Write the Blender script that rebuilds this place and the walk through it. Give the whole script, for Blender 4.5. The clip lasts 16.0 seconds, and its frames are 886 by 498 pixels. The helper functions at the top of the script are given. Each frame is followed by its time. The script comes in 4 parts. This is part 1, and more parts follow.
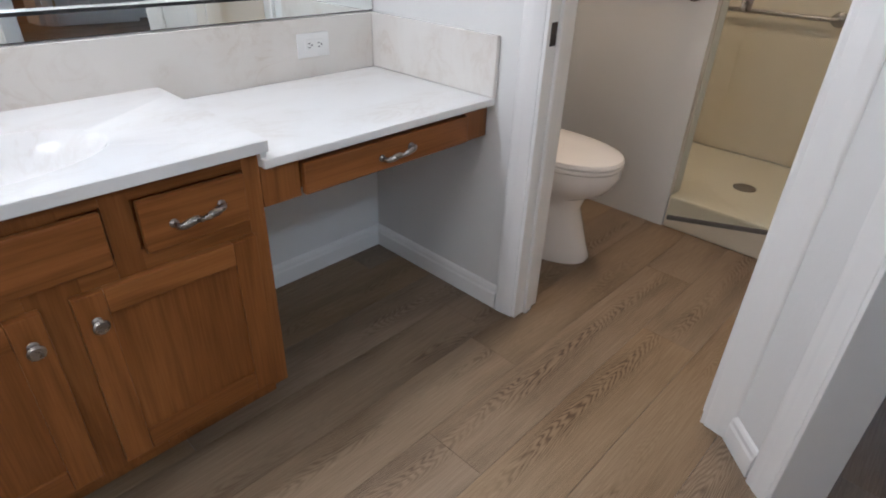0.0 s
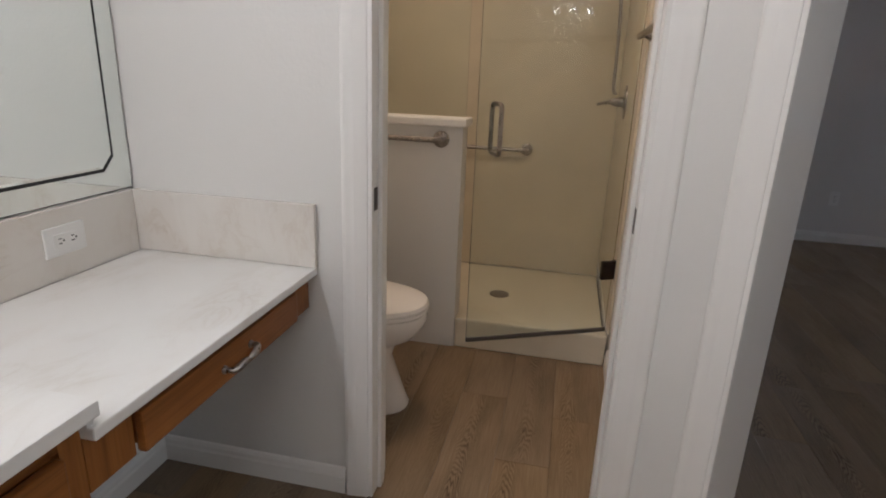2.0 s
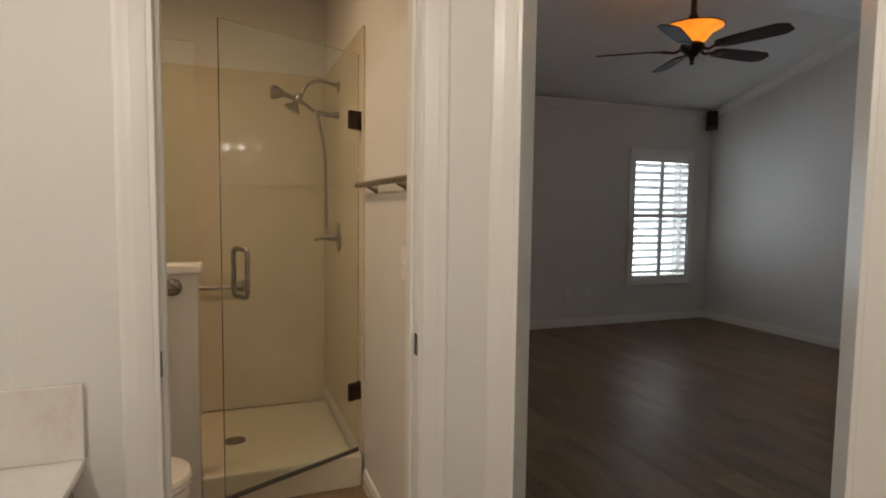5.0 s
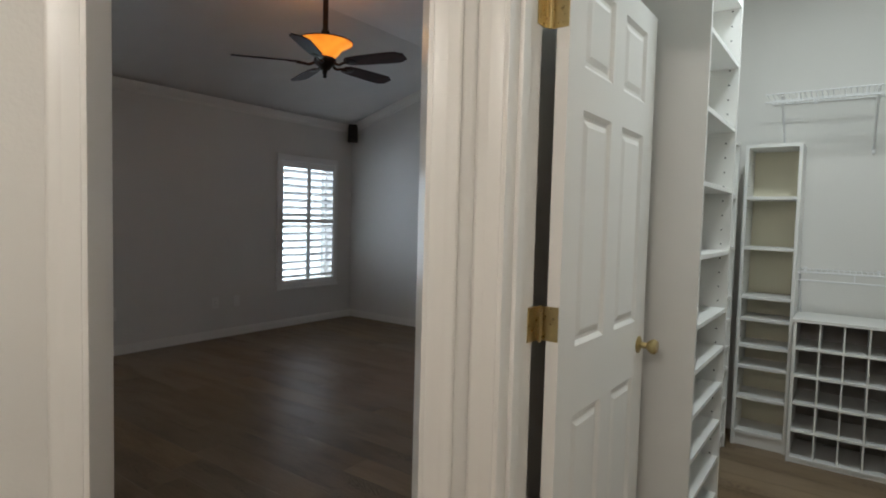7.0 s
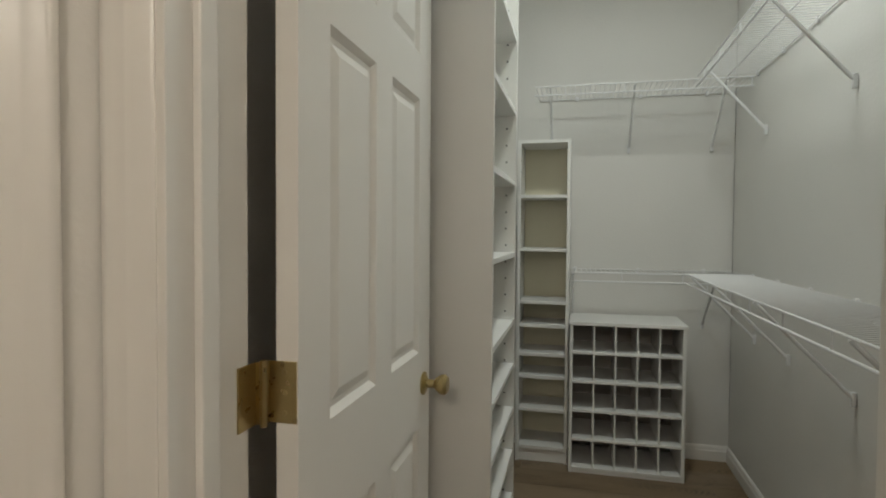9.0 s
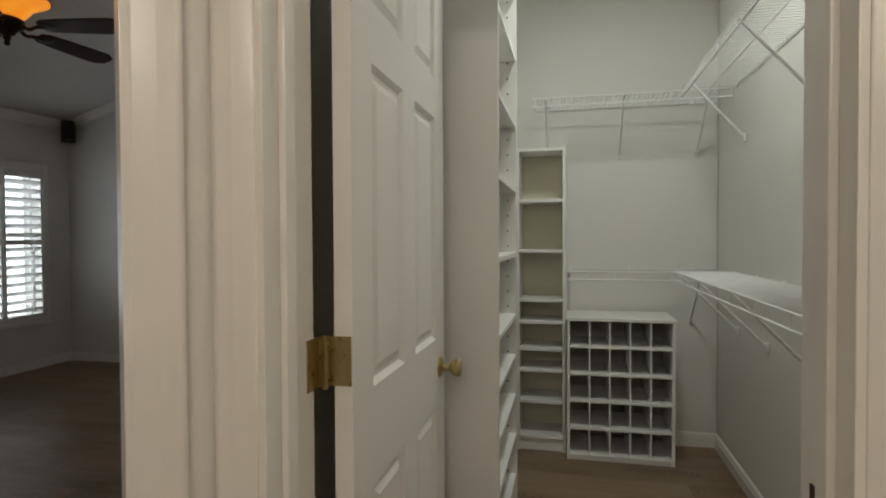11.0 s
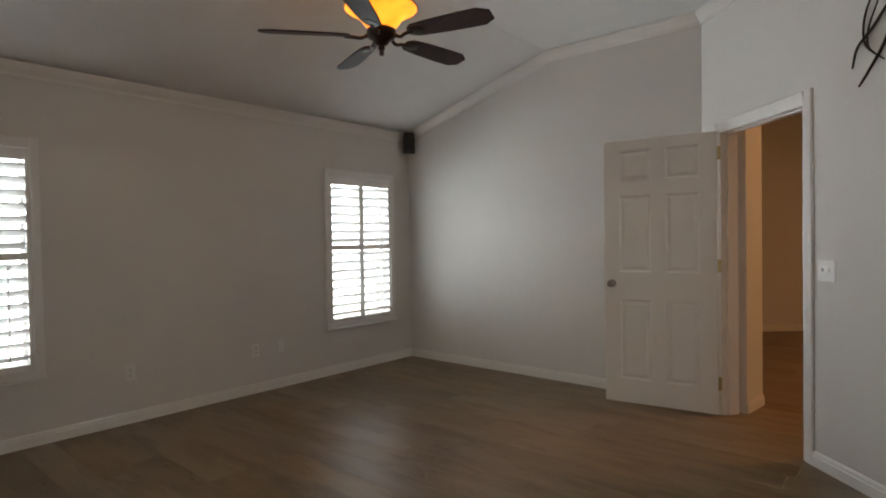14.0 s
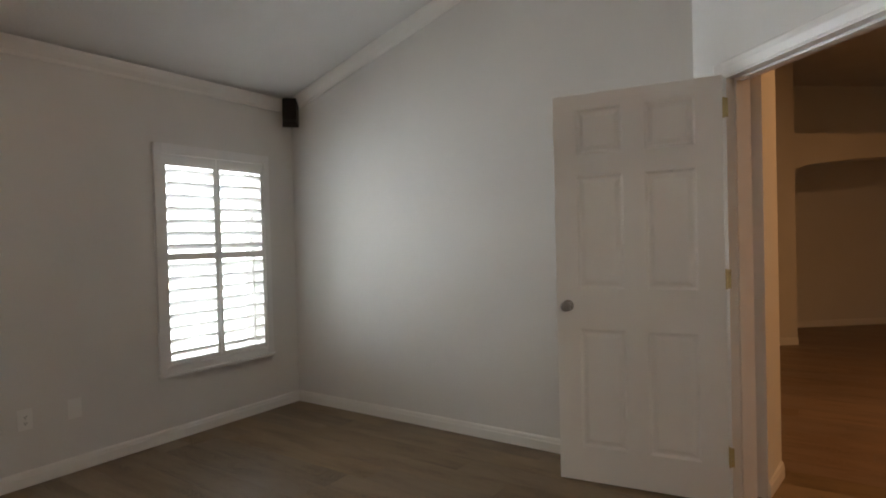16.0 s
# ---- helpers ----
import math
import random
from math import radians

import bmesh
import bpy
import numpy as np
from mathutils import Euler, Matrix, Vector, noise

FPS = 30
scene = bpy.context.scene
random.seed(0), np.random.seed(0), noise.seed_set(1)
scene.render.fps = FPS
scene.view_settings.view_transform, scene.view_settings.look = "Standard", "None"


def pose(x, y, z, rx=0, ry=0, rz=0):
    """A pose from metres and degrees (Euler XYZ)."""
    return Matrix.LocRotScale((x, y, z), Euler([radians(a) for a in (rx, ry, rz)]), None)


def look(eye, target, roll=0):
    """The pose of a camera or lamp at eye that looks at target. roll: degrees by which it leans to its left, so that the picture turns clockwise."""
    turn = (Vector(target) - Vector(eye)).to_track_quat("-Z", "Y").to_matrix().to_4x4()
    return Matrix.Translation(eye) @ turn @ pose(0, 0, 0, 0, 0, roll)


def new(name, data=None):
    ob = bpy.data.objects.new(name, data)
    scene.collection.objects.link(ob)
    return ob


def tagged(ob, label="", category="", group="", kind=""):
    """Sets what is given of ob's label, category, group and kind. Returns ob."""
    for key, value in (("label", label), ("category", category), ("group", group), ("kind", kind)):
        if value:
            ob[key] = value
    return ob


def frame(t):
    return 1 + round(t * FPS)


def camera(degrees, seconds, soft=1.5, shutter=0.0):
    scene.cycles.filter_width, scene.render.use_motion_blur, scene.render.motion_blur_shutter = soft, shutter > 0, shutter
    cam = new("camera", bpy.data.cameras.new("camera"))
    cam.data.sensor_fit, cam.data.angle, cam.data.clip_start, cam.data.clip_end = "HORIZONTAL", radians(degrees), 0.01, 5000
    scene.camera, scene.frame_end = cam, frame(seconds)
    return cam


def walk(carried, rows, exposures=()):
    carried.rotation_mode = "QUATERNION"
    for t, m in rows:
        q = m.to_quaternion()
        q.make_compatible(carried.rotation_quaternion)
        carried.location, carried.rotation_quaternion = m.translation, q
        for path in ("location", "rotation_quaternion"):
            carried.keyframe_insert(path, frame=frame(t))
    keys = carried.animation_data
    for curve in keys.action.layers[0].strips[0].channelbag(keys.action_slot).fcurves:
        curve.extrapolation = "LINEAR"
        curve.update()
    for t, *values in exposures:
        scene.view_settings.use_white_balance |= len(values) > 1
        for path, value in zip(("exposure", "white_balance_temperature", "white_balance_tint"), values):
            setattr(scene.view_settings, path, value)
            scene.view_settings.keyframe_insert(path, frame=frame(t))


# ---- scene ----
cam = camera(76.2, 16.0, soft=1.9)
PATH = [
    (0, (-0.098, 0.05, 1.164), (1.167, 1.23, 0.159), 2.2),
    (0.5, (-0.051, 0.139, 1.177), (1.379, 1.16, 0.222), 1.5),
    (1, (-0.061, 0.222, 1.202), (1.55, 1.044, 0.349), 1.8),
    (1.5, (-0.096, 0.344, 1.222), (1.67, 0.94, 0.499), 2.1),
    (2, (-0.131, 0.453, 1.23), (1.738, 0.85, 0.639), 2.2),
    (2.5, (-0.103, 0.546, 1.242), (1.826, 0.798, 0.781), 2.2),
    (3, (-0.048, 0.639, 1.26), (1.919, 0.783, 0.928), 1.9),
    (3.2, (-0.043, 0.668, 1.264), (1.932, 0.774, 0.972), 1.7),
    (5.3, (-0.29, 0.773, 1.311), (1.494, -0.119, 1.17), 0.9),
    (5.5, (-0.306, 0.754, 1.32), (1.412, -0.26, 1.182), 1.1),
    (6, (-0.311, 0.739, 1.327), (1.204, -0.561, 1.199), 1.4),
    (6.5, (-0.297, 0.67, 1.311), (1.032, -0.82, 1.198), 1.8),
    (7, (-0.295, 0.604, 1.309), (0.878, -1.012, 1.201), 1.5),
    (7.5, (-0.26, 0.466, 1.288), (0.76, -1.252, 1.197), 1.5),
    (8, (-0.196, 0.296, 1.274), (0.664, -1.508, 1.187), 1.2),
    (8.5, (-0.124, 0.106, 1.272), (0.52, -1.787, 1.197), 1.0),
    (9, (-0.084, 0.0, 1.276), (0.38, -1.945, 1.216), 0.4),
    (9.2, (-0.075, -0.03, 1.274), (0.334, -1.987, 1.222), 0.3),
    (11.3, (-0.082, 0.283, 1.263), (0.386, -1.661, 1.226), -0.6),
    (11.5, (-0.092, 0.334, 1.261), (0.463, -1.587, 1.225), -0.8),
    (12, (-0.106, 0.423, 1.257), (0.676, -1.418, 1.225), -1.0),
    (12.5, (-0.019, 0.393, 1.259), (0.986, -1.337, 1.223), -1.1),
    (13, (0.194, 0.233, 1.261), (1.39, -1.37, 1.226), -1.0),
    (13.5, (0.381, 0.116, 1.279), (1.649, -1.431, 1.249), -0.9),
    (14, (0.622, -0.110, 1.306), (1.926, -1.626, 1.270), -0.9),
    (14.5, (0.812, -0.334, 1.300), (2.130, -1.833, 1.275), -0.9),
    (15, (1.027, -0.617, 1.323), (2.339, -2.126, 1.303), -1.1),
    (15.5, (1.2, -1.042, 1.308), (2.448, -2.604, 1.289), -1.3),
    (16, (1.346, -1.5, 1.297), (2.482, -3.145, 1.268), -1.5),
]
walk(cam, [(t, look(eye, target, roll)) for t, eye, target, roll in PATH],
     [(0, 0.25, 4900, 13), (1.0, 0.0, 5080, 13), (2.5, -0.42, 5450, 15), (3.2, -0.5, 5550, 15), (5.5, -0.5, 6450, 11), (6.5, -0.48, 5900, 10), (8, -0.48, 6150, 9), (9, -0.78, 6400, 9), (11.5, -0.85, 6650, 10), (12.5, -0.45, 6800, 10), (13, -0.15, 6850, 10), (13.5, 0.1, 6850, 10), (14.0, 0.42, 6850, 10), (14.5, 0.58, 6850, 10), (16, 0.5, 6800, 10)])

# ---- world and light ----
world = bpy.data.worlds.new("sky")
scene.world = world
world.use_nodes = True
wn = world.node_tree
sky = wn.nodes.new("ShaderNodeTexSky")
sky.sky_type, sky.sun_disc, sky.sun_elevation, sky.sun_rotation = "NISHITA", False, radians(50), radians(200)
wn.nodes["Background"].inputs[1].default_value = 0.12
wn.links.new(sky.outputs[0], wn.nodes["Background"].inputs[0])


def lamp(name, kind, at, power, colour, size=0.1, target=None, size_y=None):
    data = bpy.data.lights.new(name, kind)
    data.energy, data.color = power, colour
    if kind == "AREA":
        data.size = size
        if size_y:
            data.shape, data.size_y = "RECTANGLE", size_y
    elif kind == "SUN":
        data.angle = size
    else:
        data.shadow_soft_size = size
    ob = new(name, data)
    ob.matrix_world = look(at, target) if target else Matrix.Translation(at)
    return ob


lamp("sun", "SUN", (9, 3, 9), 2.5, (1, 0.95, 0.88), radians(0.5), target=(7.5, 2.2, 0))
DAY = (0.84, 0.91, 1.0)
for y, power in ((-3.95, 25), (-0.74, 17)):
    lamp("window_light", "AREA", (5.36, y, 1.25), power, DAY, 1.10, (0.36, y, 1.7), 1.5).data.spread = radians(100)
WARM = (1.0, 0.70, 0.42)
SOFT = (1.0, 0.90, 0.78)


# ---- materials ----
def material(name, colour, rough=0.5, metal=0.0, spec=0.5):
    m = bpy.data.materials.new(name)
    m.use_nodes = True
    b = m.node_tree.nodes["Principled BSDF"]
    b.inputs["Base Color"].default_value = (*colour, 1)
    b.inputs["Roughness"].default_value = rough
    b.inputs["Metallic"].default_value = metal
    b.inputs["Specular IOR Level"].default_value = spec
    return m


def node(m, kind, **values):
    n = m.node_tree.nodes.new(kind)
    for key, v in values.items():
        n.inputs[key].default_value = v
    return n


def link(m, a, b):
    m.node_tree.links.new(a, b)


def coords(m, scale):
    tc = node(m, "ShaderNodeTexCoord")
    mp = node(m, "ShaderNodeMapping", Scale=scale)
    link(m, tc.outputs["Object"], mp.inputs[0])
    return mp.outputs[0]


def ramp(m, source, stops):
    r = node(m, "ShaderNodeValToRGB")
    e = r.color_ramp.elements
    while len(e) < len(stops):
        e.new(0.5)
    for s, (p, c) in zip(e, stops):
        s.position, s.color = p, (*c, 1)
    link(m, source, r.inputs[0])
    return r.outputs[0]


def mottle(m, colour, spread, scale=1.5, bump=0.0, bump_scale=120, rough=None):
    """Two scales of variation of a colour, with a fine relief."""
    b = m.node_tree.nodes["Principled BSDF"]
    at = coords(m, (1, 1, 1))
    n1 = node(m, "ShaderNodeTexNoise", Scale=scale, Detail=5.0, Distortion=0.8)
    link(m, at, n1.inputs["Vector"])
    lo = tuple(c * (1 - spread) for c in colour)
    hi = tuple(min(1, c * (1 + spread)) for c in colour)
    link(m, ramp(m, n1.outputs[0], ((0.3, lo), (0.7, hi))), b.inputs["Base Color"])
    if bump:
        n2 = node(m, "ShaderNodeTexNoise", Scale=bump_scale, Detail=3.0)
        link(m, at, n2.inputs["Vector"])
        bp = node(m, "ShaderNodeBump", Strength=bump, Distance=0.003)
        link(m, n2.outputs[0], bp.inputs["Height"])
        link(m, bp.outputs[0], b.inputs["Normal"])
    if rough:
        n3 = node(m, "ShaderNodeTexNoise", Scale=scale * 5, Detail=4.0)
        link(m, at, n3.inputs["Vector"])
        r = ramp(m, n3.outputs[0], ((0.3, (rough[0],) * 3), (0.7, (rough[1],) * 3)))
        link(m, r, b.inputs["Roughness"])
    return m


def wood(name, dark, mid, light, axis, rough, random_offset=False, ring=9.0, stretch=14.0, streak=0.45, figure=0.14):
    """Wood with cathedral grain and pores that run along one axis."""
    m = material(name, mid, rough, spec=0.22)
    b = m.node_tree.nodes["Principled BSDF"]
    geo = node(m, "ShaderNodeNewGeometry")
    vec = geo.outputs["Position"]
    tone = None
    if random_offset:
        info = node(m, "ShaderNodeObjectInfo")
        mul = node(m, "ShaderNodeVectorMath")
        mul.operation = "MULTIPLY_ADD"
        link(m, info.outputs["Random"], mul.inputs[0])
        mul.inputs[1].default_value = (37.0, 53.0, 11.0)
        link(m, vec, mul.inputs[2])
        vec, tone = mul.outputs[0], info.outputs["Random"]
    small = [1.0, 1.0, 1.0]
    small[axis] = 0.13
    mp = node(m, "ShaderNodeMapping", Scale=small)
    link(m, vec, mp.inputs[0])
    n1 = node(m, "ShaderNodeTexNoise", Scale=ring * 0.55, Detail=3.0, Distortion=0.6)
    link(m, mp.outputs[0], n1.inputs["Vector"])
    rings = node(m, "ShaderNodeMath")
    rings.operation = "MULTIPLY"
    rings.inputs[1].default_value = ring * 5
    link(m, n1.outputs[0], rings.inputs[0])
    sine = node(m, "ShaderNodeMath")
    sine.operation = "SINE"
    link(m, rings.outputs[0], sine.inputs[0])
    fine = [stretch * 10.0] * 3
    fine[axis] = stretch * 0.35
    mf = node(m, "ShaderNodeMapping", Scale=fine)
    link(m, vec, mf.inputs[0])
    n2 = node(m, "ShaderNodeTexNoise", Scale=1.0, Detail=4.0)
    link(m, mf.outputs[0], n2.inputs["Vector"])
    broad = node(m, "ShaderNodeTexNoise", Scale=ring * 0.3, Detail=2.0)
    link(m, mp.outputs[0], broad.inputs["Vector"])
    mask = ramp(m, broad.outputs[0], ((0.42, (0.0,) * 3), (0.62, (figure,) * 3)))
    rise = node(m, "ShaderNodeMath")
    rise.operation = "MULTIPLY"
    link(m, sine.outputs[0], rise.inputs[0])
    link(m, mask, rise.inputs[1])
    pores = node(m, "ShaderNodeMath")
    pores.operation = "MULTIPLY_ADD"
    pores.inputs[1].default_value, pores.inputs[2].default_value = streak, 0.5 - 0.5 * streak
    link(m, n2.outputs[0], pores.inputs[0])
    both = node(m, "ShaderNodeMath")
    both.operation = "ADD"
    link(m, pores.outputs[0], both.inputs[0])
    link(m, rise.outputs[0], both.inputs[1])
    wide = node(m, "ShaderNodeMath")
    wide.operation = "MULTIPLY_ADD"
    wide.inputs[1].default_value = 0.4
    link(m, broad.outputs[0], wide.inputs[0])
    less = node(m, "ShaderNodeMath")
    less.operation = "SUBTRACT"
    less.inputs[1].default_value = 0.20
    link(m, both.outputs[0], less.inputs[0])
    link(m, less.outputs[0], wide.inputs[2])
    col = ramp(m, wide.outputs[0], ((0.30, dark), (0.50, mid), (0.68, light)))
    if tone:
        hs = node(m, "ShaderNodeHueSaturation")
        rng = node(m, "ShaderNodeMapRange")
        rng.inputs[3].default_value, rng.inputs[4].default_value = 0.80, 1.16
        link(m, tone, rng.inputs[0])
        link(m, rng.outputs[0], hs.inputs["Value"])
        link(m, col, hs.inputs["Color"])
        col = hs.outputs[0]
    link(m, col, b.inputs["Base Color"])
    bp = node(m, "ShaderNodeBump", Strength=0.18, Distance=0.002)
    link(m, n2.outputs[0], bp.inputs["Height"])
    link(m, bp.outputs[0], b.inputs["Normal"])
    return m


def calc(m, op, a, b, c=None):
    """One arithmetic node; a, b and c are sockets or numbers."""
    n = node(m, "ShaderNodeMath")
    n.operation = op
    for k, v in enumerate((a, b, c)):
        if isinstance(v, (int, float)):
            n.inputs[k].default_value = v
        elif v is not None:
            link(m, v, n.inputs[k])
    return n.outputs[0]


def plank_wood(name, dark, mid, light, rough, width, own_random=True):
    """Oak-look vinyl: nested arches of grain down each plank, fine pores, a tone of its own per plank."""
    m = material(name, mid, rough, spec=0.3)
    b = m.node_tree.nodes["Principled BSDF"]
    tc = node(m, "ShaderNodeTexCoord")
    sep = node(m, "ShaderNodeSeparateXYZ")
    link(m, tc.outputs["Object"], sep.inputs[0])
    x, y = sep.outputs[0], sep.outputs[1]
    if own_random:
        rnd = node(m, "ShaderNodeObjectInfo").outputs["Random"]
    else:
        rnd = node(m, "ShaderNodeNewGeometry").outputs["Random Per Island"]
        y = calc(m, "MODULO", calc(m, "ADD", y, 100 * width), width)
    other = calc(m, "FRACT", calc(m, "MULTIPLY", rnd, 17.3), 0)
    flip = calc(m, "SUBTRACT", calc(m, "MULTIPLY", calc(m, "GREATER_THAN", other, 0.5), 2.0), 1.0)
    shift = calc(m, "MULTIPLY", rnd, 61.0)
    at = node(m, "ShaderNodeCombineXYZ")
    link(m, calc(m, "ADD", x, shift), at.inputs[0])
    link(m, calc(m, "MULTIPLY", y, 7.0), at.inputs[1])
    link(m, shift, at.inputs[2])
    wob = node(m, "ShaderNodeTexNoise", Scale=2.2, Detail=3.0, Roughness=0.55)
    link(m, at.outputs[0], wob.inputs["Vector"])
    mid_y = calc(m, "MULTIPLY_ADD", other, 0.6 * width, 0.2 * width)
    off = calc(m, "SUBTRACT", y, mid_y)
    arch = calc(m, "MULTIPLY", calc(m, "MULTIPLY", off, off), 120.0)
    run = calc(m, "MULTIPLY_ADD", calc(m, "MULTIPLY", x, flip), 0.9, arch)
    run = calc(m, "MULTIPLY_ADD", wob.outputs[0], 0.5, run)
    ring = calc(m, "SINE", calc(m, "MULTIPLY", run, 165.0), 0)
    sharp = calc(m, "POWER", calc(m, "MULTIPLY_ADD", ring, 0.5, 0.5), 1.8)
    blot = node(m, "ShaderNodeTexNoise", Scale=1.5, Detail=2.0)
    at2 = node(m, "ShaderNodeCombineXYZ")
    link(m, calc(m, "MULTIPLY_ADD", x, 1.3, shift), at2.inputs[0])
    link(m, calc(m, "MULTIPLY", y, 5.0), at2.inputs[1])
    link(m, calc(m, "ADD", shift, 9.0), at2.inputs[2])
    link(m, at2.outputs[0], blot.inputs["Vector"])
    mask = ramp(m, blot.outputs[0], ((0.46, (0.05,) * 3), (0.64, (0.36,) * 3)))
    at3 = node(m, "ShaderNodeCombineXYZ")
    link(m, calc(m, "MULTIPLY_ADD", x, 9.0, shift), at3.inputs[0])
    link(m, calc(m, "MULTIPLY", y, 260.0), at3.inputs[1])
    link(m, shift, at3.inputs[2])
    pore = node(m, "ShaderNodeTexNoise", Scale=1.0, Detail=4.0)
    link(m, at3.outputs[0], pore.inputs["Vector"])
    tone = calc(m, "MULTIPLY_ADD", pore.outputs[0], 0.42, 0.36)
    tone = calc(m, "MULTIPLY_ADD", blot.outputs[0], -0.22, calc(m, "ADD", tone, 0.15))
    tone = calc(m, "SUBTRACT", tone, calc(m, "MULTIPLY", sharp, mask))
    col = ramp(m, tone, ((0.12, dark), (0.48, mid), (0.74, light)))
    hs = node(m, "ShaderNodeHueSaturation")
    link(m, calc(m, "MULTIPLY_ADD", other, 0.30, 0.85), hs.inputs["Value"])
    link(m, calc(m, "MULTIPLY_ADD", rnd, 0.2, 0.9), hs.inputs["Saturation"])
    link(m, col, hs.inputs["Color"])
    link(m, hs.outputs[0], b.inputs["Base Color"])
    bp = node(m, "ShaderNodeBump", Strength=0.2, Distance=0.002)
    link(m, tone, bp.inputs["Height"])
    link(m, bp.outputs[0], b.inputs["Normal"])
    return m


def glow(name, colour, strength, base=(0.8, 0.8, 0.8)):
    m = material(name, base, 0.3)
    b = m.node_tree.nodes["Principled BSDF"]
    b.inputs["Emission Color"].default_value = (*colour, 1)
    b.inputs["Emission Strength"].default_value = strength
    return m


WALL = mottle(material("wall_paint", (0.74, 0.725, 0.69), 0.7, spec=0.3), (0.74, 0.725, 0.69), 0.02, 1.2, 0.25, 90)
CEIL = mottle(material("ceiling_paint", (0.76, 0.75, 0.73), 0.9, spec=0.1), (0.76, 0.75, 0.73), 0.03, 2.0, 0.6, 60)
TRIM = mottle(material("trim_paint", (0.82, 0.80, 0.76), 0.28), (0.82, 0.80, 0.76), 0.012, 0.8)
DOORP = mottle(material("door_paint", (0.84, 0.82, 0.78), 0.35), (0.84, 0.82, 0.78), 0.012, 0.8)
OAK = wood("honey_oak_along", (0.10, 0.032, 0.007), (0.215, 0.078, 0.018), (0.30, 0.118, 0.030), 0, 0.36, False, 9.0, 22.0, 0.30, 0.09)
OAKV = wood("honey_oak_upright", (0.10, 0.032, 0.007), (0.215, 0.078, 0.018), (0.30, 0.118, 0.030), 2, 0.36, False, 9.0, 22.0, 0.30, 0.09)
PLANK = plank_wood("vinyl_plank", (0.062, 0.036, 0.018), (0.190, 0.129, 0.073), (0.285, 0.208, 0.128), 0.36, 0.182)
SUB = mottle(material("subfloor", (0.04, 0.03, 0.025), 0.9), (0.04, 0.03, 0.025), 0.2)
def veined(name, colour, vein, rough, scale, amount):
    """Cultured marble: soft clouds and thin wandering veins."""
    m = material(name, colour, rough)
    b = m.node_tree.nodes["Principled BSDF"]
    at = coords(m, (1, 1.6, 1.2))
    n1 = node(m, "ShaderNodeTexNoise", Scale=scale, Detail=6.0, Roughness=0.62, Distortion=1.4)
    link(m, at, n1.inputs["Vector"])
    line = calc(m, "ABSOLUTE", calc(m, "SUBTRACT", n1.outputs[0], 0.5), 0)
    thin = ramp(m, line, ((0.0, (1.0,) * 3), (0.05, (0.0,) * 3)))
    n2 = node(m, "ShaderNodeTexNoise", Scale=scale * 0.7, Detail=4.0, Distortion=0.6)
    link(m, at, n2.inputs["Vector"])
    cloud = ramp(m, n2.outputs[0], ((0.42, (0.0,) * 3), (0.68, (1.0,) * 3)))
    f = calc(m, "MULTIPLY", calc(m, "MULTIPLY_ADD", thin, 0.55, 0.45), cloud)
    link(m, ramp(m, calc(m, "MULTIPLY", f, amount), ((0.0, colour), (1.0, vein))), b.inputs["Base Color"])
    return m


MARBLE = veined("cultured_marble", (0.79, 0.775, 0.74), (0.58, 0.52, 0.44), 0.13, 5.0, 0.45)
SPLASH = veined("splash_marble", (0.75, 0.715, 0.66), (0.60, 0.53, 0.45), 0.18, 6.0, 0.75)
PORC = material("porcelain", (0.83, 0.79, 0.74), 0.12)
SHOWER = mottle(material("shower_panel", (0.62, 0.54, 0.40), 0.4, spec=0.15), (0.62, 0.545, 0.41), 0.05, 3.5)
SHOWER.node_tree.nodes["Principled BSDF"].inputs["Coat Weight"].default_value = 0.6
SHOWER.node_tree.nodes["Principled BSDF"].inputs["Coat Roughness"].default_value = 0.02
PAN = mottle(material("shower_pan", (0.68, 0.615, 0.48), 0.35), (0.68, 0.615, 0.48), 0.03, 4.0)
NICKEL = mottle(material("brushed_nickel", (0.32, 0.29, 0.26), 0.3, 1.0), (0.32, 0.29, 0.26), 0.06, 30, rough=(0.22, 0.4))
BRASS = mottle(material("aged_brass", (0.55, 0.43, 0.20), 0.3, 1.0), (0.50, 0.40, 0.20), 0.05, 12, rough=(0.25, 0.38))
DARK = material("dark_gap", (0.02, 0.018, 0.016), 0.6)
BRONZE = mottle(material("oil_bronze", (0.035, 0.022, 0.016), 0.35, 0.7), (0.035, 0.022, 0.016), 0.3, 20)
BLADE = wood("fan_blade_wood", (0.016, 0.006, 0.005), (0.034, 0.010, 0.008), (0.05, 0.016, 0.012), 0, 0.5)
AMBER = glow("amber_glass", (1.0, 0.36, 0.035), 1.5, (0.8, 0.35, 0.06))
am = AMBER.node_tree
an = node(AMBER, "ShaderNodeTexNoise", Scale=7.0, Detail=3.0)
link(AMBER, coords(AMBER, (1, 1, 1)), an.inputs["Vector"])
link(AMBER, ramp(AMBER, an.outputs[0], ((0.3, (0.85, 0.20, 0.008)), (0.7, (1.0, 0.36, 0.03)))), am.nodes["Principled BSDF"].inputs["Emission Color"])
BULB = glow("lit_bulb", (1.0, 0.84, 0.64), 28.0)
DOME = glow("lit_dome", (1.0, 0.78, 0.52), 3.0)
SHUTTER = mottle(material("shutter_paint", (0.83, 0.82, 0.80), 0.35), (0.83, 0.82, 0.80), 0.01, 4.0)
MELAMINE = mottle(material("white_melamine", (0.82, 0.81, 0.78), 0.4), (0.82, 0.81, 0.78), 0.015, 3.0)
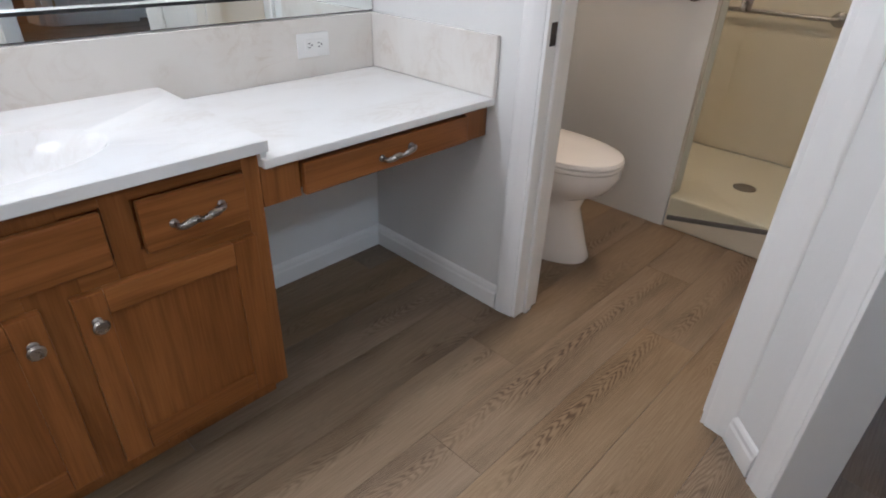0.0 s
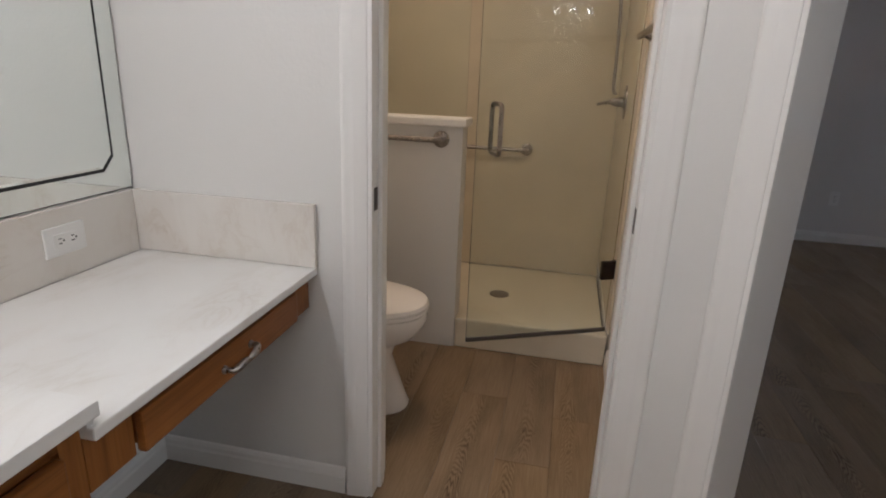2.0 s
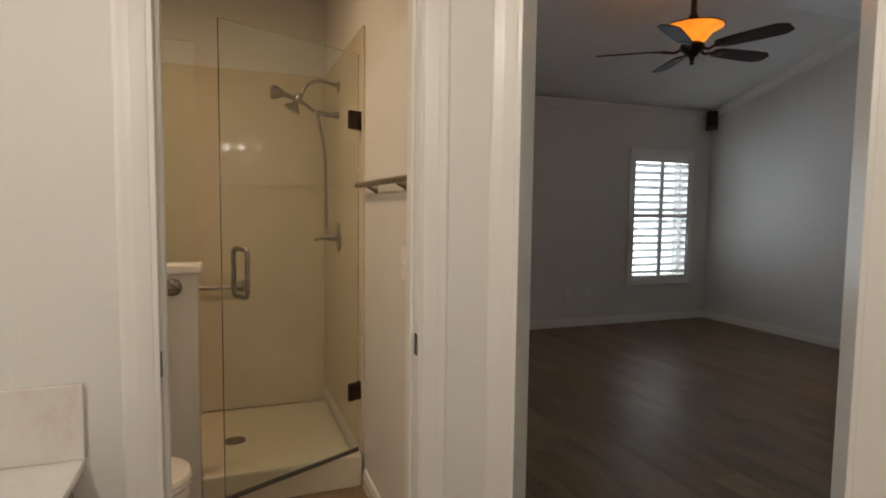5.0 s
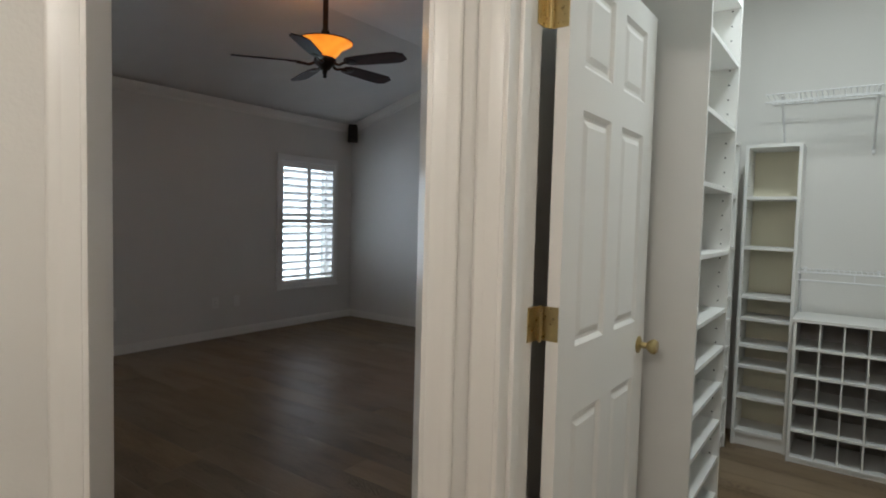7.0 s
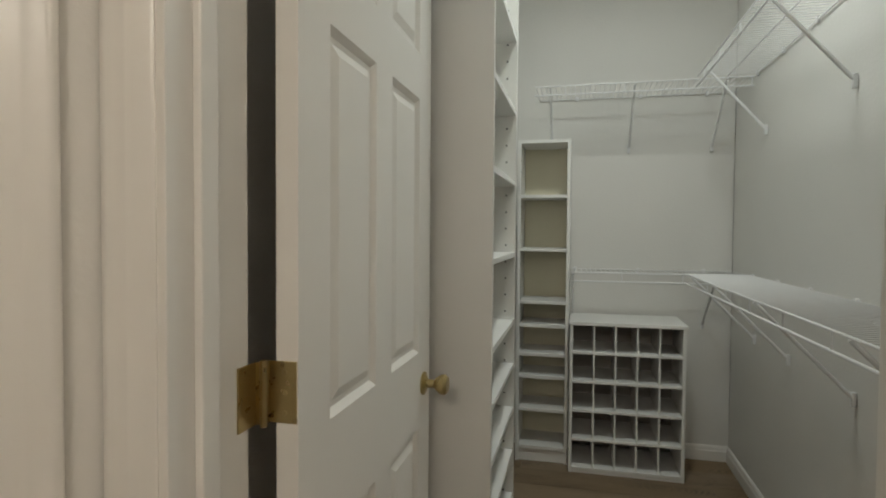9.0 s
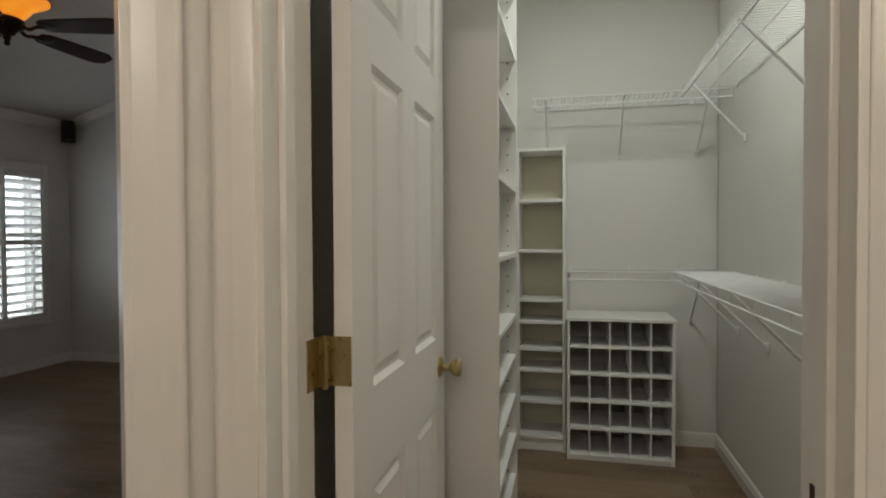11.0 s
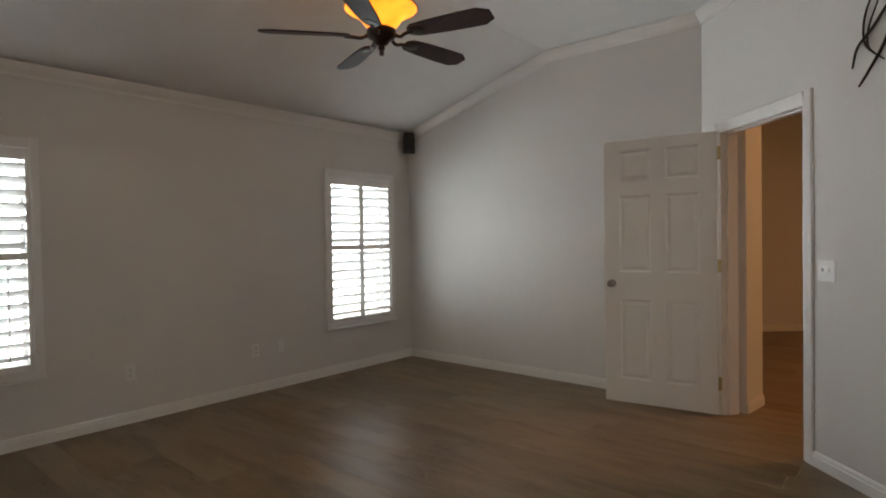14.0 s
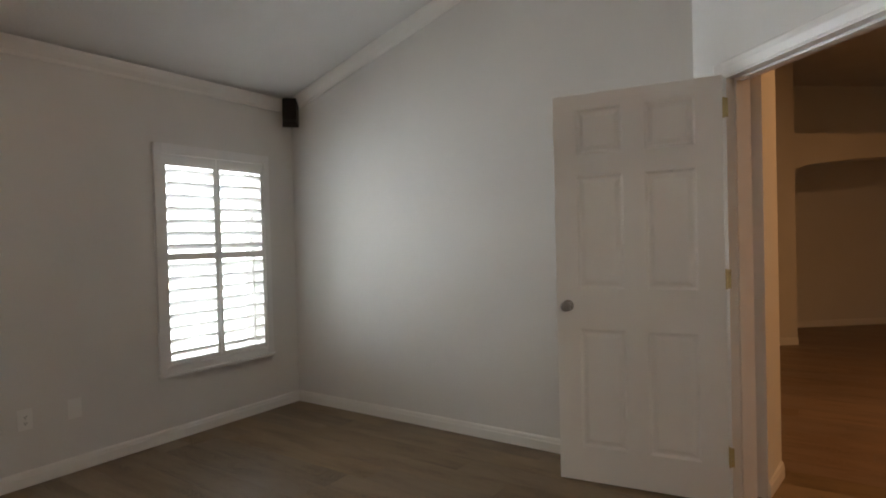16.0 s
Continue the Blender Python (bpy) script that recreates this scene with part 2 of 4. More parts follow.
MELBACK = mottle(material("cream_backing", (0.74, 0.70, 0.54), 0.5), (0.74, 0.70, 0.54), 0.02, 3.0)
WIRE = material("white_vinyl_wire", (0.82, 0.82, 0.82), 0.35)
PLASTIC = material("white_plastic", (0.82, 0.81, 0.78), 0.35)
BLACK = mottle(material("black_plastic", (0.012, 0.012, 0.013), 0.5), (0.012, 0.012, 0.013), 0.3, 30)
MIRROR = material("mirror_silver", (0.88, 0.92, 0.90), 0.015, 1.0)
RUBBER = material("grey_seal", (0.10, 0.09, 0.08), 0.5)
GLASS = material("clear_glass", (0.93, 0.98, 0.95), 0.0)
GLASS.node_tree.nodes["Principled BSDF"].inputs["Transmission Weight"].default_value = 1.0
GLASS.node_tree.nodes["Principled BSDF"].inputs["IOR"].default_value = 1.45


# ---- builders ----
def thing(name, at, label, category, group="", kind=""):
    ob = new(name)
    ob.empty_display_size = 0.1
    ob.location = at
    return tagged(ob, label, category, group, kind)


def finish(name, bm, mat, smooth=False):
    bmesh.ops.recalc_face_normals(bm, faces=bm.faces)
    me = bpy.data.meshes.new(name)
    bm.to_mesh(me)
    bm.free()
    me.materials.append(mat)
    if smooth:
        for p in me.polygons:
            p.use_smooth = True
        me.set_sharp_from_angle(angle=radians(40))
    return me


def part(name, bm, mat, parent, label="", smooth=False):
    """One mesh, in the world's metres, under a thing or a part."""
    ob = new(name, finish(name, bm, mat, smooth))
    ob.parent = parent
    if parent.type == "EMPTY":
        ob.matrix_parent_inverse = parent.matrix_basis.inverted()
    return tagged(ob, label)


def solid(name, bm, mat, label, category, kind="", group="", smooth=False):
    return tagged(new(name, finish(name, bm, mat, smooth)), label, category, group, kind)


def box(lo, hi, bm=None, bevel=0.0):
    own = bmesh.new()
    bmesh.ops.create_cube(own, size=1)
    for v in own.verts:
        v.co = [lo[i] + (v.co[i] + 0.5) * (hi[i] - lo[i]) for i in range(3)]
    if bevel:
        bmesh.ops.bevel(own, geom=own.edges[:], offset=bevel, segments=2, affect="EDGES", profile=0.6)
    return join(own, bm)


def join(own, bm):
    if bm is None:
        return own
    me = bpy.data.meshes.new("tmp")
    own.to_mesh(me)
    own.free()
    bm.from_mesh(me)
    bpy.data.meshes.remove(me)
    return bm


def prism(pts, z0, z1, bm=None, bevel=0.0):
    own = bmesh.new()
    f = own.faces.new([own.verts.new((x, y, z0)) for x, y in pts])
    r = bmesh.ops.extrude_face_region(own, geom=[f])
    for g in r["geom"]:
        if isinstance(g, bmesh.types.BMVert):
            g.co.z = z1
    bmesh.ops.recalc_face_normals(own, faces=own.faces)
    if bevel:
        bmesh.ops.bevel(own, geom=own.edges[:], offset=bevel, segments=2, affect="EDGES", profile=0.6)
    return join(own, bm)


def moved(bm, m):
    bmesh.ops.transform(bm, matrix=m, verts=bm.verts)
    return bm


def tube(pts, r, bm=None, sides=10, caps=True):
    """A round bar along points; r is one radius or one for each point."""
    own = bmesh.new()
    pts = [Vector(p) for p in pts]
    radii = [r] * len(pts) if isinstance(r, (int, float)) else r
    rings, up = [], None
    for i, p in enumerate(pts):
        d = (pts[min(i + 1, len(pts) - 1)] - pts[max(i - 1, 0)]).normalized()
        if up is None:
            up = d.orthogonal().normalized()
        up = (up - d * up.dot(d)).normalized()
        side = d.cross(up)
        rings.append([own.verts.new(p + (up * math.cos(a) + side * math.sin(a)) * radii[i]) for a in (2 * math.pi * k / sides for k in range(sides))])
    for a, b in zip(rings, rings[1:]):
        for k in range(sides):
            own.faces.new((a[k], a[(k + 1) % sides], b[(k + 1) % sides], b[k]))
    if caps:
        own.faces.new(rings[0][::-1])
        own.faces.new(rings[-1])
    return join(own, bm)


def lathe(profile, at, axis=(0, 0, 1), bm=None, sides=28):
    """A turned shape: (radius, height) rows about an axis."""
    own = bmesh.new()
    rings = []
    for r, h in profile:
        rings.append([own.verts.new((max(r, 1e-4) * math.cos(2 * math.pi * k / sides), max(r, 1e-4) * math.sin(2 * math.pi * k / sides), h)) for k in range(sides)])
    for a, b in zip(rings, rings[1:]):
        for k in range(sides):
            own.faces.new((a[k], a[(k + 1) % sides], b[(k + 1) % sides], b[k]))
    own.faces.new(rings[0][::-1])
    own.faces.new(rings[-1])
    q = Vector((0, 0, 1)).rotation_difference(Vector(axis))
    moved(own, Matrix.Translation(at) @ q.to_matrix().to_4x4())
    return join(own, bm)


def bend(pts, n=8):
    """A smooth line through points (Catmull-Rom)."""
    p = [Vector(q) for q in pts]
    p = [p[0] * 2 - p[1]] + p + [p[-1] * 2 - p[-2]]
    out = []
    for i in range(1, len(p) - 2):
        for k in range(n):
            t = k / n
            a, b, c, d = p[i - 1:i + 3]
            out.append(0.5 * (2 * b + (c - a) * t + (2 * a - 5 * b + 4 * c - d) * t * t + (3 * b - a - 3 * c + d) * t ** 3))
    return out + [p[-2]]


def along(p0, p1):
    """The pose whose x runs from p0 to p1 in plan and whose y points to its left."""
    d = Vector((p1[0] - p0[0], p1[1] - p0[1]))
    return Matrix.Translation((p0[0], p0[1], 0)) @ Matrix.Rotation(math.atan2(d.y, d.x), 4, "Z"), d.length


def wall(name, p0, p1, thick, top, openings=(), label="smooth white painted wall", mat=None, foot=0.0):
    """A wall whose visible face runs from p0 to p1 and whose body lies to the right of it."""
    m, length = along(p0, p1)
    bm = bmesh.new()
    s = 0.0
    for a, b, z0, z1 in sorted(openings):
        if a > s:
            box((s, -thick, foot), (a, 0, top), bm)
        if z0 > 0:
            box((a, -thick, foot), (b, 0, z0), bm)
        if z1 < top:
            box((a, -thick, z1), (b, 0, top), bm)
        s = b
    if s < length:
        box((s, -thick, foot), (length, 0, top), bm)
    return solid(name, moved(bm, m), mat or WALL, label, "wall", "structure")


CASING = ((0, 0), (0, 0.008), (0.004, 0.0105), (0.026, 0.0115), (0.032, 0.014), (0.036, 0.0145), (0.050, 0.0145), (0.056, 0.017), (0.064, 0.0165), (0.068, 0.013), (0.068, 0))


def extrude(profile, length, m, bm=None):
    """A moulding: profile (across, out) along x, set by the pose m."""
    own = bmesh.new()
    ends = []
    for x in (0, length):
        ends.append([own.verts.new((x, o, a)) for a, o in profile])
    n = len(profile)
    for k in range(n):
        own.faces.new((ends[0][k], ends[0][(k + 1) % n], ends[1][(k + 1) % n], ends[1][k]))
    own.faces.new(ends[0][::-1])
    own.faces.new(ends[1])
    return join(moved(own, m), bm)


def door_frame(name, p0, p1, thick, height, sides=(True, True), label="white painted moulded door frame", legs=(True, True), far_legs=(True, True), stops=True):
    """Jambs, stops and casings of an opening from p0 to p1; the near face is to the left of that line."""
    m, w = along(p0, p1)
    t = thing(name, (*p0, 0), label, "door frame", kind="structure")
    e = 0.006
    for lo, hi in (((0, -thick - e, 0), (0.018, e, height)), ((w - 0.018, -thick - e, 0), (w, e, height)), ((0.018, -thick - e, height - 0.018), (w - 0.018, e, height))):
        part("jamb", moved(box(lo, hi, bevel=0.002), m), TRIM, t)
    for lo, hi in () if not stops else (((0.018, -0.075, 0), (0.030, -0.04, height - 0.018)), ((w - 0.030, -0.075, 0), (w - 0.018, -0.04, height - 0.018)), ((0.03, -0.075, height - 0.030), (w - 0.03, -0.04, height - 0.018))):
        part("door_stop", moved(box(lo, hi, bevel=0.003), m), TRIM, t)
    for k, y in enumerate((0.0, -thick)):
        if not sides[k]:
            continue
        out = Matrix.Translation((0, y, 0)) @ (Matrix.Identity(4) if k == 0 else Matrix.Diagonal((1, -1, 1, 1)))
        use = legs if k == 0 else far_legs
        up = Matrix(((0, 0, -1, 0.006), (0, 1, 0, 0), (1, 0, 0, 0), (0, 0, 0, 1)))
        up2 = Matrix(((0, 0, 1, w - 0.006), (0, 1, 0, 0), (1, 0, 0, 0), (0, 0, 0, 1)))
        if use[0]:
            part("casing", extrude(CASING, height + 0.062, m @ out @ up), TRIM, t, smooth=True)
        if use[1]:
            part("casing", extrude(CASING, height + 0.062, m @ out @ up2), TRIM, t, smooth=True)
        part("casing", extrude(CASING, w - 0.012, m @ out @ Matrix.Translation((0.006, 0, height - 0.006))), TRIM, t, smooth=True)
    return t


BASE = ((0, 0), (0, 0.014), (0.055, 0.014), (0.062, 0.011), (0.074, 0.010), (0.082, 0.006), (0.086, 0.0))


def baseboard(*pts):
    for p0, p1 in zip(pts, pts[1:]):
        m, length = along(p0, p1)
        solid("baseboard", extrude(BASE, length, m), TRIM, "white painted moulded baseboard along the wall", "baseboard", "structure")


def panel_door(name, hinge, angle, w, h, label, knob_z, knob_mat, lock=(0.395, 0.50), z0=0.012, th=0.035, jamb=None):
    """A six-panel door; x runs from the hinge to the knob, y is its thickness."""
    t = thing(name, (hinge[0], hinge[1], z0), label, "door")
    m = Matrix.Translation((hinge[0], hinge[1], z0)) @ Matrix.Rotation(radians(angle), 4, "Z")
    st = w * 0.145
    mid = w * 0.13
    c = w / 2
    rows = ((h * 0.09, h * lock[0]), (h * lock[1], h * 0.79), (h * 0.845, h * 0.96))
    cols = ((st, c - mid / 2), (c + mid / 2, w - st))
    bm = bmesh.new()
    for lo, hi in ((0, st), (c - mid / 2, c + mid / 2), (w - st, w)):
        box((lo, 0, 0), (hi, th, h), bm)
    zs = [0] + [z for r in rows for z in r] + [h]
    for a, b in zip(zs[::2], zs[1::2]):
        for lo, hi in cols:
            box((lo, 0, a), (hi, th, b), bm)
    leaf = part("leaf", moved(bm, m), DOORP, t)
    for lo, hi in cols:
        for a, b in rows:
            pb = bmesh.new()
            for side in (0, 1):
                prof = ((0, 0.0), (0.012, 0.010), (0.022, 0.010), (0.040, 0.003))
                loops = []
                for ins, dep in prof:
                    y = dep if side == 0 else th - dep
                    loops.append([pb.verts.new(q) for q in ((lo + ins, y, a + ins), (hi - ins, y, a + ins), (hi - ins, y, b - ins), (lo + ins, y, b - ins))])
                for l0, l1 in zip(loops, loops[1:]):
                    for k in range(4):
                        pb.faces.new((l0[k], l0[(k + 1) % 4], l1[(k + 1) % 4], l1[k]))
                pb.faces.new(loops[-1])
            part("panel", moved(pb, m), DOORP, t)
    kx = w - 0.06
    for s in (-1, 1):
        y = 0 if s < 0 else th
        part("knob", moved(lathe(((0.030, 0), (0.030, 0.004), (0.022, 0.008), (0.011, 0.012), (0.011, 0.030), (0.018, 0.036), (0.026, 0.048), (0.027, 0.058), (0.020, 0.066), (0.0, 0.067)), (kx, y, knob_z), (0, s, 0)), m), knob_mat, t, "round metal knob", True)
    part("latch_plate", moved(box((w - 0.001, th / 2 - 0.012, knob_z - 0.028), (w + 0.0015, th / 2 + 0.012, knob_z + 0.028)), m), knob_mat, t)
    for z in (0.18, h * (0.488 if jamb else 0.505), h - (0.235 if jamb else 0.20)):
        far = 0.046 if jamb else 0.034
        hx = -0.016 if jamb else -0.005
        py = 0.046 if jamb else -0.004
        if not jamb:
            py = th + 0.004
        hb = tube([(hx, py, z - 0.003), (hx, py, z + 0.093)], 0.0055)
        box((-0.003, min(py, 0.002), z), (-0.0003, far, z + 0.09), hb)
        if not jamb:
            box((-0.024, th - 0.002, z), (-0.004, th + 0.001, z + 0.09), hb)
        if jamb:
            box((hx, 0.044, z), (-0.0003, 0.047, z + 0.09), hb)
            box((hx - 0.045, jamb - 0.003, z), (hx, jamb - 0.0005, z + 0.09), hb)
            box((hx - 0.002, 0.046, z), (hx, jamb - 0.001, z + 0.09), hb)
        for dz in (0.015, 0.045, 0.075):
            lathe(((0.004, 0), (0.003, 0.001)), (-0.003, 0.02, z + dz), (-1, 0, 0), hb, 8)
        part("hinge", moved(hb, m), BRASS, t, "worn brass butt hinge")
    return t


# ---- plan ----
BX, TOP = 1.215, 3.7            # bath and toilet wall, height of the walls
NY = 1.64                       # mirror wall
SY = 0.19                       # toilet room's wall towards the bedroom
A0, A1 = (1.205, 0.205), (0.450, -0.550)   # angled wall, bath side
HEAD = 2.05

# ---- structure ----
wall("wall_north", (3.6, NY), (-1.4, NY), 0.12, TOP)
wall("wall_west", (-1.4, NY), (-1.4, -0.58), 0.12, TOP)
# bath to toilet room
wall("wall_toilet", (BX, SY), (BX, NY), 0.115, TOP, ((0.265 - SY, 0.945 - SY, 0, HEAD),))
# toilet room to bedroom
wall("wall_toilet_south", (5.2, SY), (BX + 0.115, SY), -0.115, TOP)
# angled wall with the opening to the bedroom
wall("wall_angled", A1, A0, 0.12, TOP, ((0.106, 0.880, 0, HEAD),))
# closet front
wall("wall_closet_front", (-1.4, -0.55), (0.45, -0.55), 0.15, TOP, ((1.4 - 0.423, 1.4 + 0.383, 0, HEAD),))
wall("wall_closet_east", (0.45, -0.705), (0.45, -3.42), -0.115, TOP)
wall("wall_closet_west", (-0.92, -3.42), (-0.92, -0.695), -0.11, TOP)
wall("wall_closet_back", (0.45, -3.42), (-0.92, -3.42), -0.10, TOP)
# bedroom
WX = 5.03
WINS = ((-4.41, -3.49), (-1.20, -0.28))
wall("wall_windows", (WX, -4.9), (WX, 0.2), 0.24, TOP, tuple((a + 4.9 + 0.05, b + 4.9 - 0.05, 0.50, 1.95) for a, b in WINS))
DY = -4.668
wall("wall_south", (WX, DY), (1.93, DY), -0.12, TOP)
C0, C1 = (1.93, -4.670), (0.565, -3.305)
wall("wall_entry", C0, C1, -0.12, TOP, ((0.235, 1.100, 0, HEAD),))

# ceilings
bm = bmesh.new()
box((-1.6, -0.64, 2.75), (1.27, NY + 0.1, 2.85), bm)
prism(((1.27, SY - 0.06), (3.6, SY - 0.06), (3.6, NY + 0.1), (1.27, NY + 0.1)), 2.55, 2.65, bm)
solid("ceiling_bath", bm, CEIL, "flat textured white ceiling", "ceiling", "structure")
solid("ceiling_closet", box((-1.0, -3.5, 2.95), (0.5, -0.64, 3.05)), CEIL, "flat white closet ceiling", "ceiling", "structure")
bm = bmesh.new()
RISE, Z0, KX = 0.29, 2.47, 3.24          # slope, height at the windows, where it turns level
ZF = Z0 + RISE * (WX - KX)
line = ((WX + 0.1, Z0 - 0.1 * RISE), (KX, ZF), (0.45, ZF))
rows = [[bm.verts.new((x, y, z + d)) for x, z in line] for y, d in ((-4.8, 0), (0.15, 0), (0.15, 0.1), (-4.8, 0.1))]
for a, b in zip(rows, rows[1:] + rows[:1]):
    for k in range(2):
        bm.faces.new((a[k], a[k + 1], b[k + 1], b[k]))
bm.faces.new([r[0] for r in rows]), bm.faces.new([r[2] for r in rows][::-1])
solid("ceiling_bedroom", bm, CEIL, "vaulted textured white bedroom ceiling, sloping to the windows", "ceiling", "structure")

# crown mouldings
CROWN = ((0, 0), (0, 0.012), (0.02, 0.016), (0.05, 0.045), (0.075, 0.060), (0.09, 0.062), (0.09, 0))
m, length = along((WX, DY), (WX, 0.07))
solid("trim", extrude(CROWN, length, m @ Matrix.Translation((0, 0, Z0 - 0.092))), TRIM, "white crown moulding at the ceiling", "crown moulding", "structure")
slope = math.atan(RISE)
m = Matrix.Translation((WX, DY, Z0)) @ Matrix.Rotation(slope, 4, "Y") @ Matrix.Rotation(math.pi, 4, "Z")
solid("trim", extrude([(a - 0.094, -o) for a, o in CROWN], (WX - KX) / math.cos(slope), m), TRIM, "white crown moulding rising with the sloping ceiling", "crown moulding", "structure")
for p, q in (((KX, DY), (1.93, DY)), (C0, C1)):
    m, length = along(p, q)
    solid("trim", extrude([(a - 0.094, -o) for a, o in CROWN], length, m @ Matrix.Translation((0, 0, ZF))), TRIM, "white crown moulding along the level ceiling", "crown moulding", "structure")

# door frames: near face to the left of the line
door_frame("door_frame_1", (BX, 0.265), (BX, 0.945), 0.115, HEAD)
u = (Vector(A0) - Vector(A1)).normalized()
pA, pB = Vector(A1) + u * 0.106, Vector(A1) + u * 0.880
door_frame("door_frame_2", tuple(pA), tuple(pB), 0.12, HEAD, stops=False, far_legs=(False, True))
door_frame("door_frame_3", (-0.423, -0.55), (0.383, -0.55), 0.15, HEAD, far_legs=(True, False))
uc = (Vector(C1) - Vector(C0)).normalized()
pC, pD = Vector(C0) + uc * 0.235, Vector(C0) + uc * 1.10
door_frame("door_frame_4", tuple(pD), tuple(pC), 0.12, HEAD)

baseboard((BX, 1.01), (BX, NY))
baseboard((BX, NY), (0.46, NY))
baseboard((BX + 0.19, SY), (2.25, SY))
baseboard(tuple(Vector(A1) + u * 0.948), A0)
baseboard((-0.92, -0.70), (-0.92, -3.42))
baseboard((-0.92, -3.42), (0.45, -3.42))
baseboard((WX, DY), (WX, 0.07))
baseboard((1.93, DY), (WX, DY))
baseboard(C1, tuple(pD + uc * 0.062))
baseboard(tuple(pC - uc * 0.062), C0)

# strike plates in the toilet room's jambs
for y0, y1 in ((0.9255, 0.928), (0.282, 0.2845)):
    solid("strike_plate", box((BX + 0.008, y0, 0.885), (BX + 0.034, y1, 0.945), bevel=0.0005), BRONZE, "small dark metal strike plate in the jamb", "strike plate", group="strike plates")
solid("strike_plate", box((-0.4045, -0.665, 0.86), (-0.402, -0.635, 0.92), bevel=0.0005), BRONZE, "small dark metal strike plate in the closet jamb", "strike plate", group="strike plates")

panel_door("closet_door", (0.305, -0.738), -90, 0.74, 2.02, "white six-panel closet door with brass knob, open inwards", 0.868, BRASS, (0.378, 0.474), jamb=0.060)
panel_door("bedroom_door", (pC.x + 0.006, pC.y + 0.026), 8, 0.81, 2.03, "white six-panel bedroom door, swung open into the room", 0.925, NICKEL)


# ---- windows with shutters ----
def window(name, y0, y1):
    t = thing(name, (WX, (y0 + y1) / 2, 0.44), "white plantation shutters with tilted slats in a framed window", "window", kind="structure")
    z0, z1 = 0.45, 2.0
    x = WX
    bm = bmesh.new()
    for lo, hi in (((x - 0.022, y0, z0), (x + 0.03, y0 + 0.055, z1)), ((x - 0.022, y1 - 0.055, z0), (x + 0.03, y1, z1)), ((x - 0.022, y0 + 0.055, z1 - 0.07), (x + 0.03, y1 - 0.055, z1)), ((x - 0.022, y0 + 0.055, z0), (x + 0.03, y1 - 0.055, z0 + 0.05))):
        box(lo, hi, bm, 0.004)
    part("window_frame", bm, SHUTTER, t)
    part("window_sill", box((x - 0.035, y0 - 0.01, z0 - 0.02), (x, y1 + 0.01, z0 + 0.002), bevel=0.005), SHUTTER, t)
    yi0, yi1 = y0 + 0.057, y1 - 0.057
    ym = (yi0 + yi1) / 2
    zmid = 1.235
    for a, b in ((yi0, ym - 0.002), (ym + 0.002, yi1)):
        bm = bmesh.new()
        sx0, sx1 = x - 0.016, x + 0.012
        zb, zt = z0 + 0.052, z1 - 0.072
        for lo, hi in (((sx0, a, zb), (sx1, a + 0.024, zt)), ((sx0, b - 0.024, zb), (sx1, b, zt)), ((sx0, a + 0.024, zb), (sx1, b - 0.024, zb + 0.035)), ((sx0, a + 0.024, zt - 0.075), (sx1, b - 0.024, zt)), ((sx0, a + 0.024, zmid - 0.024), (sx1, b - 0.024, zmid + 0.024))):
            box(lo, hi, bm, 0.002)
        sash = part("shutter_panel", bm, SHUTTER, t)
        for lo, hi, n in ((zb + 0.037, zmid - 0.026, 8), (zmid + 0.026, zt - 0.077, 7)):
            pitch = (hi - lo) / n
            for k in range(n):
                zc = lo + pitch * (k + 0.5)
                bm = bmesh.new()
                pts = [(-0.034, -0.004), (-0.034, 0.004), (0, 0.006), (0.034, 0.004), (0.034, -0.004), (0, -0.006)]
                ends = [[bm.verts.new((p, yy, q)) for p, q in pts] for yy in (a + 0.026, b - 0.026)]
                for i in range(6):
                    bm.faces.new((ends[0][i], ends[0][(i + 1) % 6], ends[1][(i + 1) % 6], ends[1][i]))
                bm.faces.new(ends[0]), bm.faces.new(ends[1][::-1])
                moved(bm, Matrix.Translation((x - 0.002, 0, zc)) @ Matrix.Rotation(radians(34), 4, "Y"))
                part("slat", bm, SHUTTER, sash)
        if a == yi0:
            part("tilt_rod", box((x - 0.052, a + 0.13, zb + 0.06), (x - 0.044, a + 0.138, zmid - 0.05)), SHUTTER, sash)
    bm = bmesh.new()
    for lo, hi in (((x + 0.13, y0 + 0.05, 0.50), (x + 0.16, y0 + 0.08, 1.95)), ((x + 0.13, y1 - 0.08, 0.50), (x + 0.16, y1 - 0.05, 1.95)), ((x + 0.13, y0 + 0.08, 0.50), (x + 0.16, y1 - 0.08, 0.53)), ((x + 0.13, y0 + 0.08, 1.92), (x + 0.16, y1 - 0.08, 1.95)), ((x + 0.13, y0 + 0.08, 1.22), (x + 0.16, y1 - 0.08, 1.25))):
        box(lo, hi, bm)
    sash = part("sash", bm, SHUTTER, t)
    g = part("pane", box((x + 0.143, y0 + 0.08, 0.53), (x + 0.147, y1 - 0.08, 1.92)), GLASS, sash)
    g.visible_shadow = False


window("window_1", *WINS[0])
window("window_2", *WINS[1])
solid("ground", box((5.6, -60, -0.4), (120, 60, -0.3)), mottle(material("lawn", (0.10, 0.14, 0.05), 0.9), (0.10, 0.14, 0.05), 0.4, 3.0), "sunlit lawn outside the windows", "ground", "structure")

